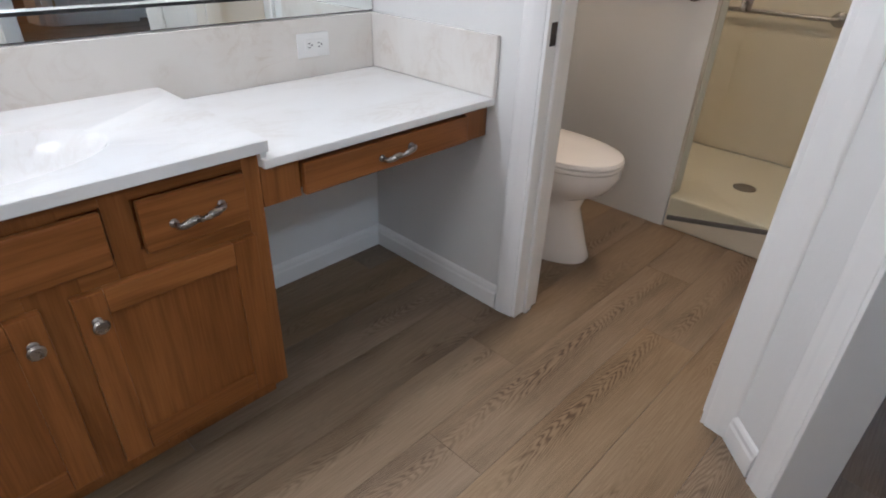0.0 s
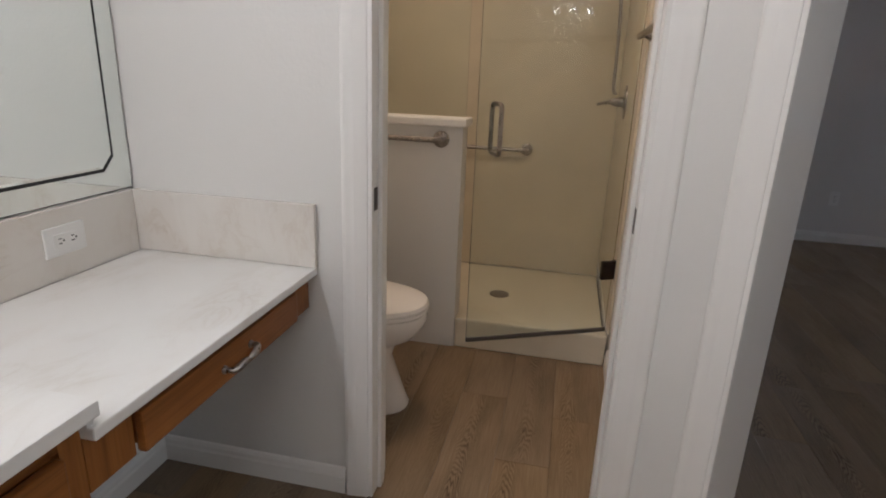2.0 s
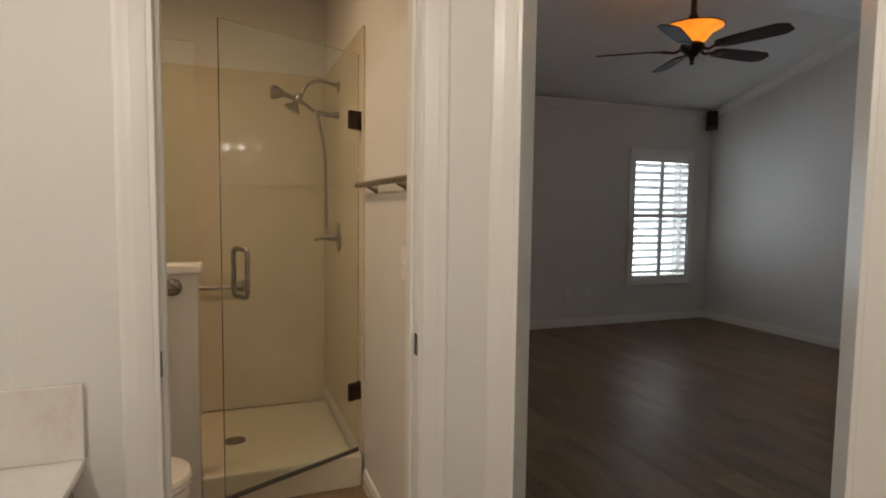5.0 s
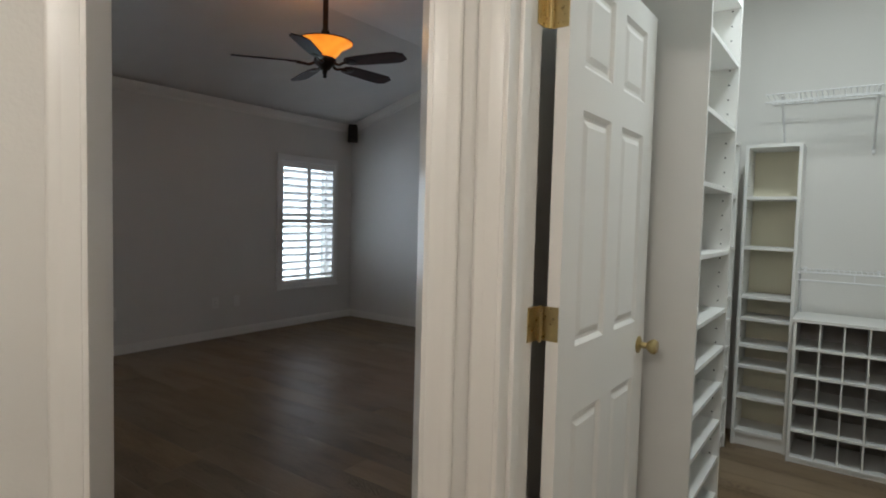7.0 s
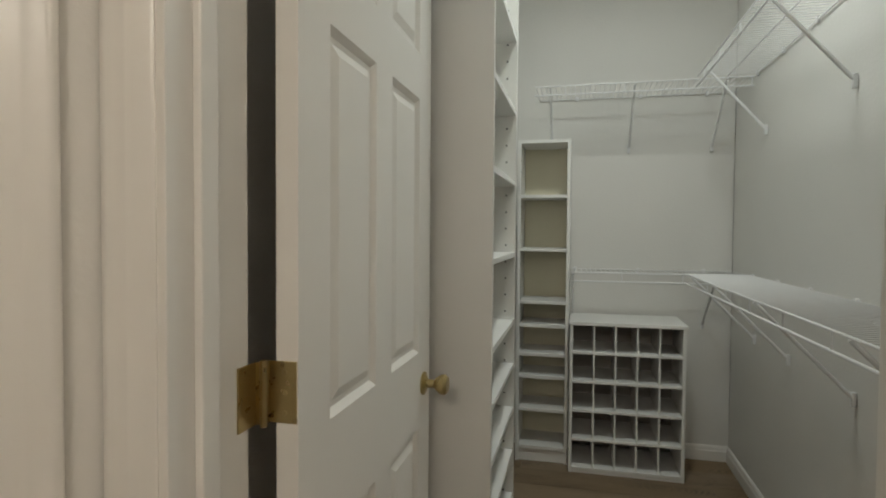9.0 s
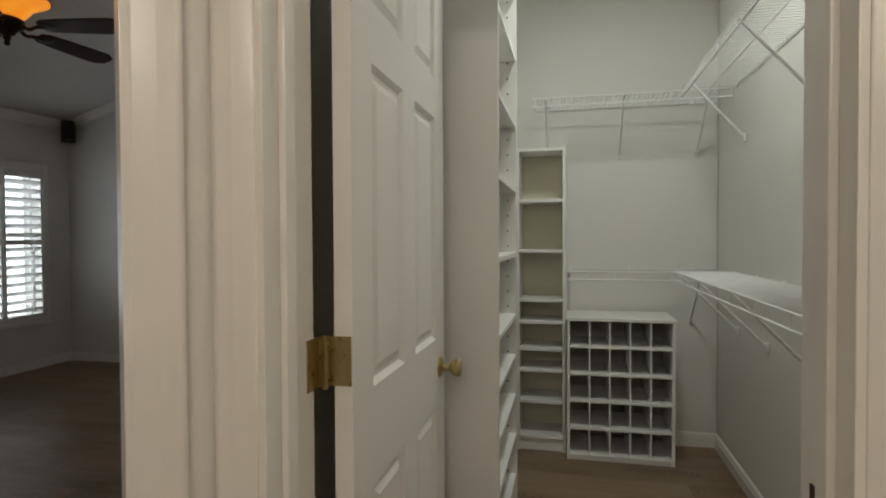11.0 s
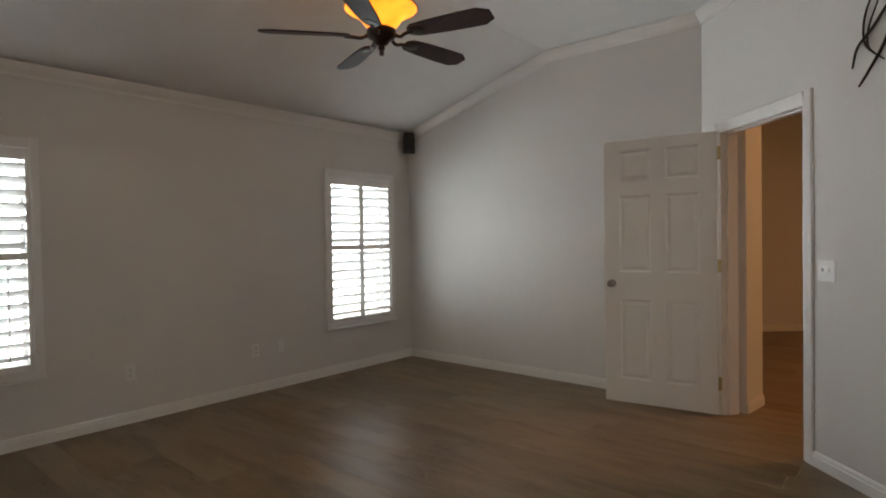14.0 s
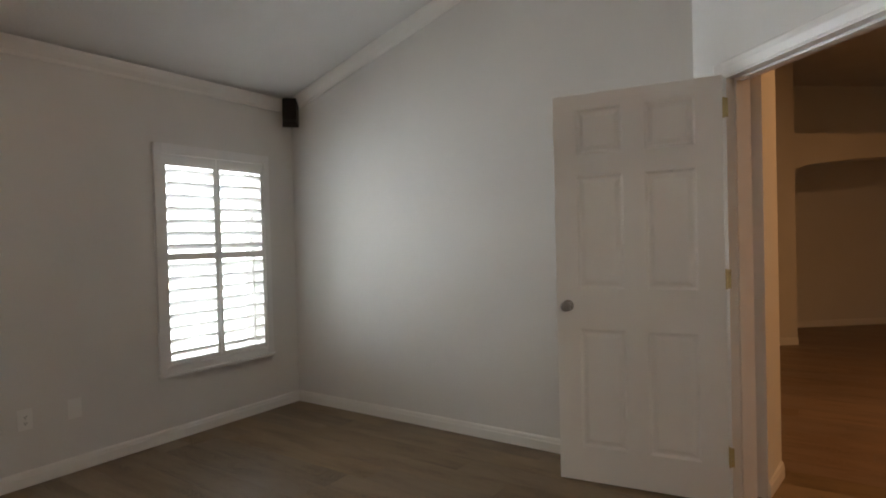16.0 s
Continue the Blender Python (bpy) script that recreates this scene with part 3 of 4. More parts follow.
# ---- vanity ----
HC, LC, FY = 0.76, 0.718, 1.083     # counter heights, counters' front
cab = thing("vanity_cabinet", (-0.2, 1.4, 0), "honey oak vanity cabinet with nickel pulls", "cabinet")
X0, X1, CY = -1.05, 0.452, 1.112
bm = bmesh.new()
box((X0, CY + 0.02, 0.095), (X0 + 0.018, NY - 0.003, HC - 0.03), bm)
box((X0 + 0.018, CY + 0.02, 0.095), (X1 - 0.018, NY - 0.003, 0.11), bm)
box((X0 + 0.018, NY - 0.013, 0.11), (X1 - 0.018, NY - 0.003, HC - 0.03), bm)
box((X0, CY + 0.075, 0.002), (X1, CY + 0.09, 0.095), bm)
part("body", bm, OAKV, cab)
bm = box((X1 - 0.018, CY + 0.02, 0.095), (X1, NY - 0.003, HC - 0.03))
box((X1 - 0.018, CY + 0.091, 0.003), (X1, NY - 0.003, 0.0949), bm)
part("side_panel", bm, OAKV, cab)
bm = bmesh.new()
for a, b in ((X0, X0 + 0.04), (0.137, 0.187), (X1 - 0.038, X1), (-0.40, -0.36), (-0.02, 0.07)):
    part("face_stile", box((a, CY, 0.095), (b, CY + 0.019, HC - 0.03)), OAKV, cab)
bm = bmesh.new()
for a, b in ((X0 + 0.04, -0.40), (-0.36, -0.02), (0.07, 0.137), (0.187, X1 - 0.038)):
    for z0, z1 in ((0.095, 0.135), (0.545, 0.595), (0.70, HC - 0.03)):
        part("face_rail", box((a, CY + 0.001, z0), (b, CY + 0.018, z1)), OAK, cab)
    part("front_board", box((a, CY + 0.016, 0.135), (b, CY + 0.0189, 0.70)), OAK, cab)


def pull(c, w, parent):
    """A twisted nickel bow pull on the cabinet's front."""
    x, y, z = c
    pts = bend([(x - w, y - 0.004, z - 0.004), (x - w * 0.85, y - 0.022, z - 0.006), (x - w * 0.35, y - 0.030, z + 0.003), (x, y - 0.026, z - 0.002), (x + w * 0.35, y - 0.030, z + 0.004), (x + w * 0.85, y - 0.022, z + 0.008), (x + w, y - 0.004, z + 0.006)], 5)
    n = len(pts)
    r = [0.0045 + 0.0035 * abs(math.sin(2 * math.pi * k / (n - 1))) for k in range(n)]
    bm = tube(pts, r)
    for s in (-1, 1):
        lathe(((0.009, 0), (0.009, 0.003), (0.005, 0.007)), (x + s * w, y, z + 0.005 * s), (0, -1, 0), bm, 14)
    part("handle", bm, NICKEL, parent, "twisted satin nickel bow pull", True)


def oak_drawer(x0, x1, z0, z1, handle=True, parent=None):
    d = part("drawer_front", box((x0, CY - 0.019, z0), (x1, CY, z1), bevel=0.005), OAK, parent or cab)
    if handle:
        pull(((x0 + x1) / 2, CY - 0.019, (z0 + z1) / 2), 0.05, d)


def oak_door(x0, x1, z0, z1, knob_x):
    f = 0.055
    y0, y1 = CY - 0.02, CY
    d = part("cabinet_door", box((x0 + f - 0.002, y0 + 0.009, z0 + f - 0.002), (x1 - f + 0.002, y1 - 0.002, z1 - f + 0.002)), OAKV, cab)
    part("stile", box((x0, y0, z0), (x0 + f, y1, z1), None, 0.003), OAKV, d)
    part("stile", box((x1 - f, y0, z0), (x1, y1, z1), None, 0.003), OAKV, d)
    part("rail", box((x0 + f, y0, z0), (x1 - f, y1, z0 + f), None, 0.003), OAK, d)
    part("rail", box((x0 + f, y0, z1 - f), (x1 - f, y1, z1), None, 0.003), OAK, d)
    part("knob", lathe(((0.010, 0), (0.006, 0.004), (0.006, 0.012), (0.013, 0.018), (0.0155, 0.023), (0.012, 0.028), (0, 0.03)), (knob_x, y0, 0.49), (0, -1, 0), None, 18), NICKEL, d, "satin nickel knob", True)


oak_drawer(0.192, 0.408, 0.588, 0.698)
oak_drawer(-0.355, 0.132, 0.588, 0.698, False)
oak_drawer(-0.62, -0.405, 0.588, 0.698)
oak_drawer(-1.0, -0.63, 0.588, 0.698)
oak_door(0.045, 0.415, 0.125, 0.550, 0.075)
oak_door(-0.375, -0.002, 0.125, 0.550, -0.03)
oak_door(-0.99, -0.40, 0.125, 0.550, -0.43)

apron = thing("knee_drawer", (0.83, 1.2, 0.6), "honey oak apron drawer under the lower counter", "drawer")
part("apron_end", box((X1 + 0.002, CY, 0.598), (0.55, CY + 0.019, LC - 0.024)), OAKV, apron)
part("apron_end", box((1.11, CY, 0.598), (BX - 0.004, CY + 0.019, LC - 0.024)), OAKV, apron)
part("apron_rail", box((0.55, CY, 0.684), (1.11, CY + 0.019, LC - 0.024)), OAK, apron)
part("drawer_box", box((0.56, CY + 0.002, 0.612), (1.10, 1.55, 0.68)), OAK, apron)
oak_drawer(0.552, 1.108, 0.603, 0.682, True, apron)

# counter with a moulded oval basin
top = thing("vanity_countertop", (0.0, 1.35, LC), "white veined cultured marble countertop with moulded basin", "countertop")
SX, SYC, SA, SB = -0.03, 1.315, 0.265, 0.155
bm = bmesh.new()
N = 64
CX0, CX1 = X0 - 0.02, 0.466
rim, edge = [], []
for k in range(N):
    a = 2 * math.pi * (k + 0.5) / N
    c, s = math.cos(a), math.sin(a)
    rim.append((SX + SA * c, SYC + SB * s))
    f = min(abs(((CX1 if c > 0 else CX0) - SX) / c), abs(((NY - 0.016 if s > 0 else FY) - SYC) / s))
    edge.append((SX + f * c, SYC + f * s))
rv = [bm.verts.new((x, y, HC)) for x, y in rim]
ev = [bm.verts.new((x, y, HC)) for x, y in edge]
for k in range(N):
    j = (k + 1) % N
    p, q = edge[k], edge[j]
    loop = [rv[k], ev[k]]
    if abs(p[0] - q[0]) > 1e-6 and abs(p[1] - q[1]) > 1e-6:
        loop.append(bm.verts.new((CX1 if p[0] + q[0] > 2 * SX else CX0, NY - 0.016 if p[1] + q[1] > 2 * SYC else FY, HC)))
    bm.faces.new(loop + [ev[j], rv[j]])
rings = [rv]
for f, d in ((0.97, 0.006), (0.90, 0.03), (0.78, 0.065), (0.6, 0.095), (0.35, 0.112), (0.08, 0.118)):
    rings.append([bm.verts.new((SX + SA * f * math.cos(2 * math.pi * (k + 0.5) / N), SYC + SB * f * math.sin(2 * math.pi * (k + 0.5) / N), HC - d)) for k in range(N)])
for a, b in zip(rings, rings[1:]):
    for k in range(N):
        bm.faces.new((a[k], a[(k + 1) % N], b[(k + 1) % N], b[k]))
bm.faces.new(rings[-1])
part("basin_top", bm, MARBLE, top, smooth=True)
bm = box((CX0, FY, HC - 0.026), (CX1, FY + 0.014, HC - 0.0004), None, 0.003)
box((CX1 - 0.014, FY + 0.014, LC - 0.004), (CX1, NY - 0.016, HC - 0.0004), bm, 0.002)
part("front_edge", bm, MARBLE, top)
part("lower_top", box((0.452, FY + 0.002, LC - 0.022), (BX - 0.002, NY - 0.016, LC), bevel=0.004), MARBLE, top)
part("drain", lathe(((0.022, 0), (0.022, 0.004), (0.015, 0.005), (0, 0.003)), (SX, SYC, HC - 0.119)), NICKEL, top, "round metal drain")
sp = thing("backsplash", (0.4, NY, LC), "cream marble backsplash strips with faint veins", "backsplash")
part("back_strip", box((CX0, NY - 0.016, LC - 0.001), (BX - 0.018, NY - 0.001, 0.893), bevel=0.003), SPLASH, sp)
part("side_strip", box((BX - 0.017, FY, LC + 0.001), (BX - 0.001, NY - 0.001, 0.893), bevel=0.003), SPLASH, sp)


def plate(name, m, label, kind):
    """An outlet, switch or blank plate; x across, y out of the wall, z up."""
    t = thing(name, m.translation, label, "wall plate")
    wide = 0.062 if kind in ("outlet2", "switch2") else 0.036
    part("plate", moved(box((-wide, 0, -0.058), (wide, 0.006, 0.058), bevel=0.002), m), PLASTIC, t)
    for c in ((-0.023, 0.023) if wide > 0.05 else (0,)):
        if kind.startswith("outlet"):
            r = part("receptacle", moved(box((c - 0.017, 0.006, -0.034), (c + 0.017, 0.0085, 0.034), bevel=0.001), m), PLASTIC, t)
            for dz in (-0.018, 0.018):
                bm = box((c - 0.007, 0.0086, dz - 0.004), (c - 0.0045, 0.0092, dz + 0.005))
                box((c + 0.0045, 0.0086, dz - 0.004), (c + 0.007, 0.0092, dz + 0.005), bm)
                lathe(((0.0028, 0), (0.0028, 0.0006)), (c, 0.0086, dz - 0.009), (0, 1, 0), bm, 8)
                part("slot", moved(bm, m), DARK, r)
        if kind.startswith("switch"):
            part("toggle", moved(box((c - 0.005, 0.006, -0.003), (c + 0.005, 0.018, 0.014), bevel=0.002), m), PLASTIC, t)
    return t


o = plate("outlet", Matrix.Translation((0.955, NY - 0.0165, 0.815)) @ Matrix.Rotation(math.pi, 4, "Z") @ Matrix.Rotation(math.pi / 2, 4, "Y"), "white duplex outlet set sideways in the marble backsplash", "outlet")

fau = thing("faucet", (SX, 1.52, HC), "satin nickel two-handle basin faucet", "faucet")
part("base", box((SX - 0.08, 1.495, HC + 0.0005), (SX + 0.08, 1.545, HC + 0.015), bevel=0.006), NICKEL, fau)
part("spout", tube(bend([(SX, 1.52, HC + 0.012), (SX, 1.52, HC + 0.10), (SX, 1.47, HC + 0.135), (SX, 1.405, HC + 0.10)], 7), 0.011), NICKEL, fau, smooth=True)
for s in (-1, 1):
    part("handle", tube([(SX + s * 0.06, 1.52, HC + 0.012), (SX + s * 0.06, 1.52, HC + 0.05), (SX + s * 0.115, 1.505, HC + 0.062)], [0.016, 0.013, 0.007]), NICKEL, fau, smooth=True)

# mirror with mirrored border strips
MX0, MX1, MZ0, MZ1 = -1.0, BX - 0.006, 0.897, 2.02
mir = thing("wall_mirror", (0.1, NY, MZ0), "wide vanity mirror above the marble backsplash", "mirror")
part("backing", box((MX0, NY - 0.005, MZ0), (MX1, NY - 0.001, MZ1)), DARK, mir)


def octagon(ins, cut):
    a, b, c, d = MX0 + ins, MX1 - ins, MZ0 + ins, MZ1 - ins
    return [(a + cut, c), (b - cut, c), (b, c + cut), (b, d - cut), (b - cut, d), (a + cut, d), (a, d - cut), (a, c + cut)]


bm = bmesh.new()
o1, o2 = octagon(0.064, 0.035), octagon(0.070, 0.034)
f0 = [bm.verts.new((x, NY - 0.008, z)) for x, z in o1]
f1 = [bm.verts.new((x, NY - 0.0095, z)) for x, z in o2]
fb = [bm.verts.new((x, NY - 0.0052, z)) for x, z in o1]
bm.faces.new(f1)
for k in range(8):
    j = (k + 1) % 8
    bm.faces.new((f0[k], f0[j], f1[j], f1[k]))
    bm.faces.new((fb[k], fb[j], f0[j], f0[k]))
part("centre_pane", bm, MIRROR, mir)
o0, o3 = octagon(0.002, 0.0005), octagon(0.055, 0.037)
for k in range(8):
    j = (k + 1) % 8
    bm = bmesh.new()
    q = [o0[k], o0[j], o3[j], o3[k]]
    a = [bm.verts.new((x, NY - 0.0065, z)) for x, z in q]
    b = [bm.verts.new((x, NY - 0.0052, z)) for x, z in q]
    bm.faces.new(a)
    for i in range(4):
        bm.faces.new((a[i], a[(i + 1) % 4], b[(i + 1) % 4], b[i]))
    part("border_strip", bm, MIRROR, mir)

# vanity light over the mirror
def light_bar(m, count, pitch, label):
    """A wall light bar with round bulbs; x along it, y out of the wall."""
    t = thing("vanity_light", m.translation, label, "wall lamp", "vanity lights")
    half = pitch * count / 2
    part("bar", moved(box((-half, 0.001, -0.05), (half, 0.045, 0.05), bevel=0.01), m), NICKEL, t)
    for k in range(count):
        x = (k - (count - 1) / 2) * pitch
        s = part("socket", moved(lathe(((0.022, 0), (0.022, 0.03), (0.016, 0.035)), (x, 0.045, 0), (0, 1, 0), None, 16), m), NICKEL, t)
        part("bulb", moved(lathe(((0.014, 0), (0.03, 0.015), (0.042, 0.04), (0.042, 0.055), (0.03, 0.08), (0, 0.09)), (x, 0.08, 0), (0, 1, 0), None, 18), m), BULB, s, "lit frosted bulb", True)


light_bar(pose(0, NY, 2.21, rz=180), 5, 0.16, "satin nickel light bar with lit round bulbs over the mirror")
light_bar(pose(-1.4, 0.57, 2.08, rz=-90), 3, 0.21, "satin nickel light bar with three lit bulbs facing the shower")
for y in (0.36, 0.57, 0.78):
    lamp("bulb_lamp", "POINT", (-1.18, y, 2.08), 3.6, SOFT, 0.045)
lamp("vanity_lamp", "AREA", (0.0, NY - 0.20, 2.21), 12.5, SOFT, 0.8, (0.1, -0.6, 0.6), 0.1)

# ---- toilet room ----
toi = thing("toilet", (1.76, 1.25, 0), "white porcelain toilet with closed lid", "toilet")
TX = 1.712


def oval(z, yc, a, f, r, n=36):
    """A toilet outline: half width a, front reach f, rear reach r."""
    out = []
    for k in range(n):
        t = 2 * math.pi * k / n
        c, s = math.cos(t), math.sin(t)
        out.append((TX + a * math.copysign(abs(c) ** 0.9, c), yc + (r if s > 0 else f) * math.copysign(abs(s) ** 0.95, s), z))
    return out


def loft(rows, caps=True):
    bm = bmesh.new()
    rs = [[bm.verts.new(p) for p in r] for r in rows]
    n = len(rows[0])
    for a, b in zip(rs, rs[1:]):
        for k in range(n):
            bm.faces.new((a[k], a[(k + 1) % n], b[(k + 1) % n], b[k]))
    if caps:
        bm.faces.new(rs[0][::-1]), bm.faces.new(rs[-1])
    return bm


part("bowl", loft([oval(0.001, 1.245, 0.128, 0.283, 0.26), oval(0.012, 1.245, 0.130, 0.286, 0.262), oval(0.052, 1.245, 0.122, 0.268, 0.26), oval(0.206, 1.235, 0.105, 0.205, 0.26), oval(0.263, 1.225, 0.115, 0.215, 0.26), oval(0.299, 1.215, 0.150, 0.275, 0.25), oval(0.330, 1.205, 0.165, 0.290, 0.24), oval(0.371, 1.195, 0.177, 0.300, 0.24), oval(0.397, 1.195, 0.175, 0.297, 0.24)]), PORC, toi, smooth=True)
part("seat", loft([oval(0.399, 1.195, 0.175, 0.297, 0.22), oval(0.404, 1.195, 0.180, 0.303, 0.22), oval(0.414, 1.195, 0.180, 0.303, 0.22), oval(0.417, 1.195, 0.176, 0.299, 0.22)]), PORC, toi, smooth=True)
part("lid", loft([oval(0.420, 1.195, 0.176, 0.299, 0.22), oval(0.425, 1.195, 0.180, 0.303, 0.22), oval(0.437, 1.195, 0.176, 0.297, 0.218), oval(0.447, 1.195, 0.15, 0.27, 0.18), oval(0.450, 1.195, 0.06, 0.12, 0.08)]), PORC, toi, smooth=True)
part("tank", box((TX - 0.21, 1.40, 0.375), (TX + 0.21, 1.615, 0.68), bevel=0.025), PORC, toi, smooth=True)
part("tank_lid", box((TX - 0.22, 1.39, 0.682), (TX + 0.22, 1.622, 0.715), bevel=0.01), PORC, toi, smooth=True)
part("flush_lever", tube([(TX - 0.15, 1.397, 0.62), (TX - 0.15, 1.38, 0.62), (TX - 0.08, 1.375, 0.61)], 0.006), NICKEL, toi, smooth=True)

HX = 2.252
solid("wall_half", box((HX, 0.893, 0), (HX + 0.115, NY - 0.002, 1.018)), WALL, "low painted half wall beside the shower", "wall", "structure")
solid("trim", box((HX - 0.018, 0.875, 1.0185), (HX + 0.133, NY - 0.004, 1.055), bevel=0.008), TRIM, "moulded white cap on the half wall", "wall cap", "structure")
solid("shower_curb", box((HX + 0.001, SY + 0.014, 0), (HX + 0.115, 0.891, 0.150), bevel=0.012), PAN, "cream moulded shower curb", "shower curb", "structure")
bm = box((HX + 0.116, SY + 0.014, 0.0), (3.36, NY - 0.012, 0.048))
solid("shower_pan", bm, PAN, "cream moulded shower floor", "shower floor", "structure")
solid("shower_drain", lathe(((0.055, 0), (0.055, 0.003), (0.048, 0.005), (0.0, 0.004)), (2.87, 0.755, 0.0485)), NICKEL, "round brushed metal shower drain", "drain")
FX = 3.38
sw = thing("shower_surround", (2.9, 0.9, 0.05), "glossy beige shower wall panels", "shower surround", kind="structure")
part("back_panel", box((FX - 0.012, SY + 0.013, 0.049), (FX, NY - 0.013, 2.10), bevel=0.003), SHOWER, sw)
part("side_panel", box((HX + 0.02, SY + 0.001, 0.151), (FX, SY + 0.0125, 2.10), bevel=0.003), SHOWER, sw)
part("side_panel", box((HX + 0.118, NY - 0.0125, 0.049), (FX, NY - 0.001, 2.10), bevel=0.003), SHOWER, sw)
part("inner_panel", box((HX + 0.1155, 0.895, 0.049), (HX + 0.123, NY - 0.014, 1.017)), SHOWER, sw)
wall("wall_shower_back", (FX, SY), (FX, NY), 0.12, TOP)


def grab_bar(a, b, out, name="grab_bar", r=0.012, label="brushed nickel grab bar with round flanges"):
    """A bar held off a wall by out, with a flange at each end."""
    a, b, out = Vector(a), Vector(b), Vector(out)
    t = thing(name, (a + b) / 2, label, name.replace("_", " "))
    d = (b - a).normalized() * 0.03
    part("bar", tube(bend([a, a + out * 0.7, a + out + d * 0.7, a + out + d * 2, b + out - d * 2, b + out - d * 0.7, b + out * 0.7, b], 4), r), NICKEL, t, smooth=True)
    for p in (a, b):
        part("flange", lathe(((0.036, 0.0005), (0.036, 0.006), (0.030, 0.012), (0.016, 0.016)), p, out.normalized()), NICKEL, t, smooth=True)


grab_bar((HX, 0.985, 0.965), (HX, 1.56, 0.965), (-0.05, 0, 0))
grab_bar((FX - 0.012, 0.70, 0.81), (FX - 0.012, 1.50, 0.81), (-0.05, 0, 0))
tb = thing("towel_bar", (1.95, SY, 1.39), "thick brushed nickel towel bar on two posts", "towel bar")
part("bar", tube(bend([(2.22, SY + 0.040, 1.392), (2.20, SY + 0.042, 1.392), (1.52, SY + 0.042, 1.392), (1.50, SY + 0.040, 1.392)], 4), [0.006] + [0.012] * 11 + [0.006]), NICKEL, tb, smooth=True)
for x in (2.06, 1.62):
    part("post", tube([(x, SY, 1.372), (x, SY + 0.008, 1.372), (x, SY + 0.012, 1.372), (x, SY + 0.04, 1.385)], [0.019, 0.019, 0.010, 0.009], None, 14), NICKEL, tb, smooth=True)
plate("light_switch", Matrix.Translation((1.62, SY, 1.10)), "white double light switch plate in the toilet room", "switch2")

# glass shower door, standing ajar
HG, FG = Vector((2.312, SY + 0.02)), Vector((2.020, 0.797))
m, gl = along(HG, FG)
gd = thing("glass_shower_door", (HG.x, HG.y, 0.16), "frameless clear glass shower door standing ajar", "shower door")
g = part("pane", moved(box((0.004, -0.004, 0.165), (gl, 0.004, 1.98), bevel=0.001), m), GLASS, gd)
g.visible_shadow = False
part("door_sweep", moved(box((0.004, -0.007, 0.150), (gl, 0.007, 0.168), bevel=0.002), m), RUBBER, gd, "grey rubber sweep strip")
for s in (-1, 1):
    part("pull_handle", moved(tube(bend([(gl - 0.075, s * 0.004, 0.945), (gl - 0.075, s * 0.035, 0.945), (gl - 0.075, s * 0.055, 0.962), (gl - 0.075, s * 0.055, 1.04), (gl - 0.075, s * 0.055, 1.113), (gl - 0.075, s * 0.035, 1.13), (gl - 0.075, s * 0.004, 1.13)], 5), 0.0095), m), NICKEL, gd, "tubular nickel pull handle", True)
for z in (0.40, 1.645):
    bm = box((0.0, -0.012, z), (0.058, 0.012, z + 0.082), None, 0.003)
    box((-0.018, -0.02, z), (0.0, 0.02, z + 0.082), bm, 0.003)
    part("hinge", moved(bm, m), BRONZE, gd, "dark metal glass hinge")
fg = thing("glass_panel", (HX + 0.06, 1.25, 1.055), "fixed clear glass panel above the half wall", "glass panel")
g = part("pane", box((HX + 0.055, 0.893, 1.058), (HX + 0.063, NY - 0.014, 1.96), bevel=0.001), GLASS, fg)
g.visible_shadow = False
part("channel", box((HX + 0.05, NY - 0.0135, 1.058), (HX + 0.068, NY - 0.0128, 1.96)), NICKEL, fg)

# shower head, hose and valve on the bedroom-side panel
sh = thing("hand_shower", (2.86, SY + 0.013, 1.75), "brushed nickel hand shower with hose and arm", "shower")
PY = SY + 0.013
part("flange", lathe(((0.032, 0), (0.030, 0.006), (0.014, 0.012)), (2.86, PY, 1.945), (0, 1, 0)), NICKEL, sh, smooth=True)
part("arm", tube(bend([(2.86, PY, 1.945), (2.86, PY + 0.10, 1.965), (2.86, PY + 0.17, 1.935), (2.86, PY + 0.20, 1.88)], 6), 0.010), NICKEL, sh, smooth=True)
part("holder", lathe(((0.012, 0), (0.020, 0.01), (0.022, 0.035), (0.014, 0.05)), (2.86, PY + 0.205, 1.89), (0, 0.35, -1)), NICKEL, sh, smooth=True)
part("spray_head", tube(bend([(2.86, PY + 0.13, 1.80), (2.86, PY + 0.20, 1.85), (2.85, PY + 0.29, 1.88), (2.84, PY + 0.35, 1.885)], 4), [0.010] * 4 + [0.012] * 4 + [0.016, 0.026, 0.034, 0.036, 0.034]), NICKEL, sh, smooth=True)
part("fixed_head", lathe(((0.012, 0), (0.018, 0.02), (0.042, 0.045), (0.045, 0.055), (0.0, 0.057)), (2.86, PY + 0.22, 1.85), (0, 0.5, -0.85)), NICKEL, sh, smooth=True)
part("wall_outlet", tube([(2.86, PY, 1.79), (2.86, PY + 0.05, 1.79), (2.86, PY + 0.12, 1.80)], [0.022, 0.012, 0.012]), NICKEL, sh, smooth=True)
part("hose", tube(bend([(2.86, PY + 0.115, 1.79), (2.87, PY + 0.078, 1.60), (2.875, PY + 0.066, 1.35), (2.87, PY + 0.064, 1.2), (2.86, PY + 0.05, 1.165)], 8), 0.0085), NICKEL, sh, "ribbed metal hose", True)
va = thing("shower_valve", (2.86, PY, 1.13), "brushed nickel shower valve with lever", "shower valve")
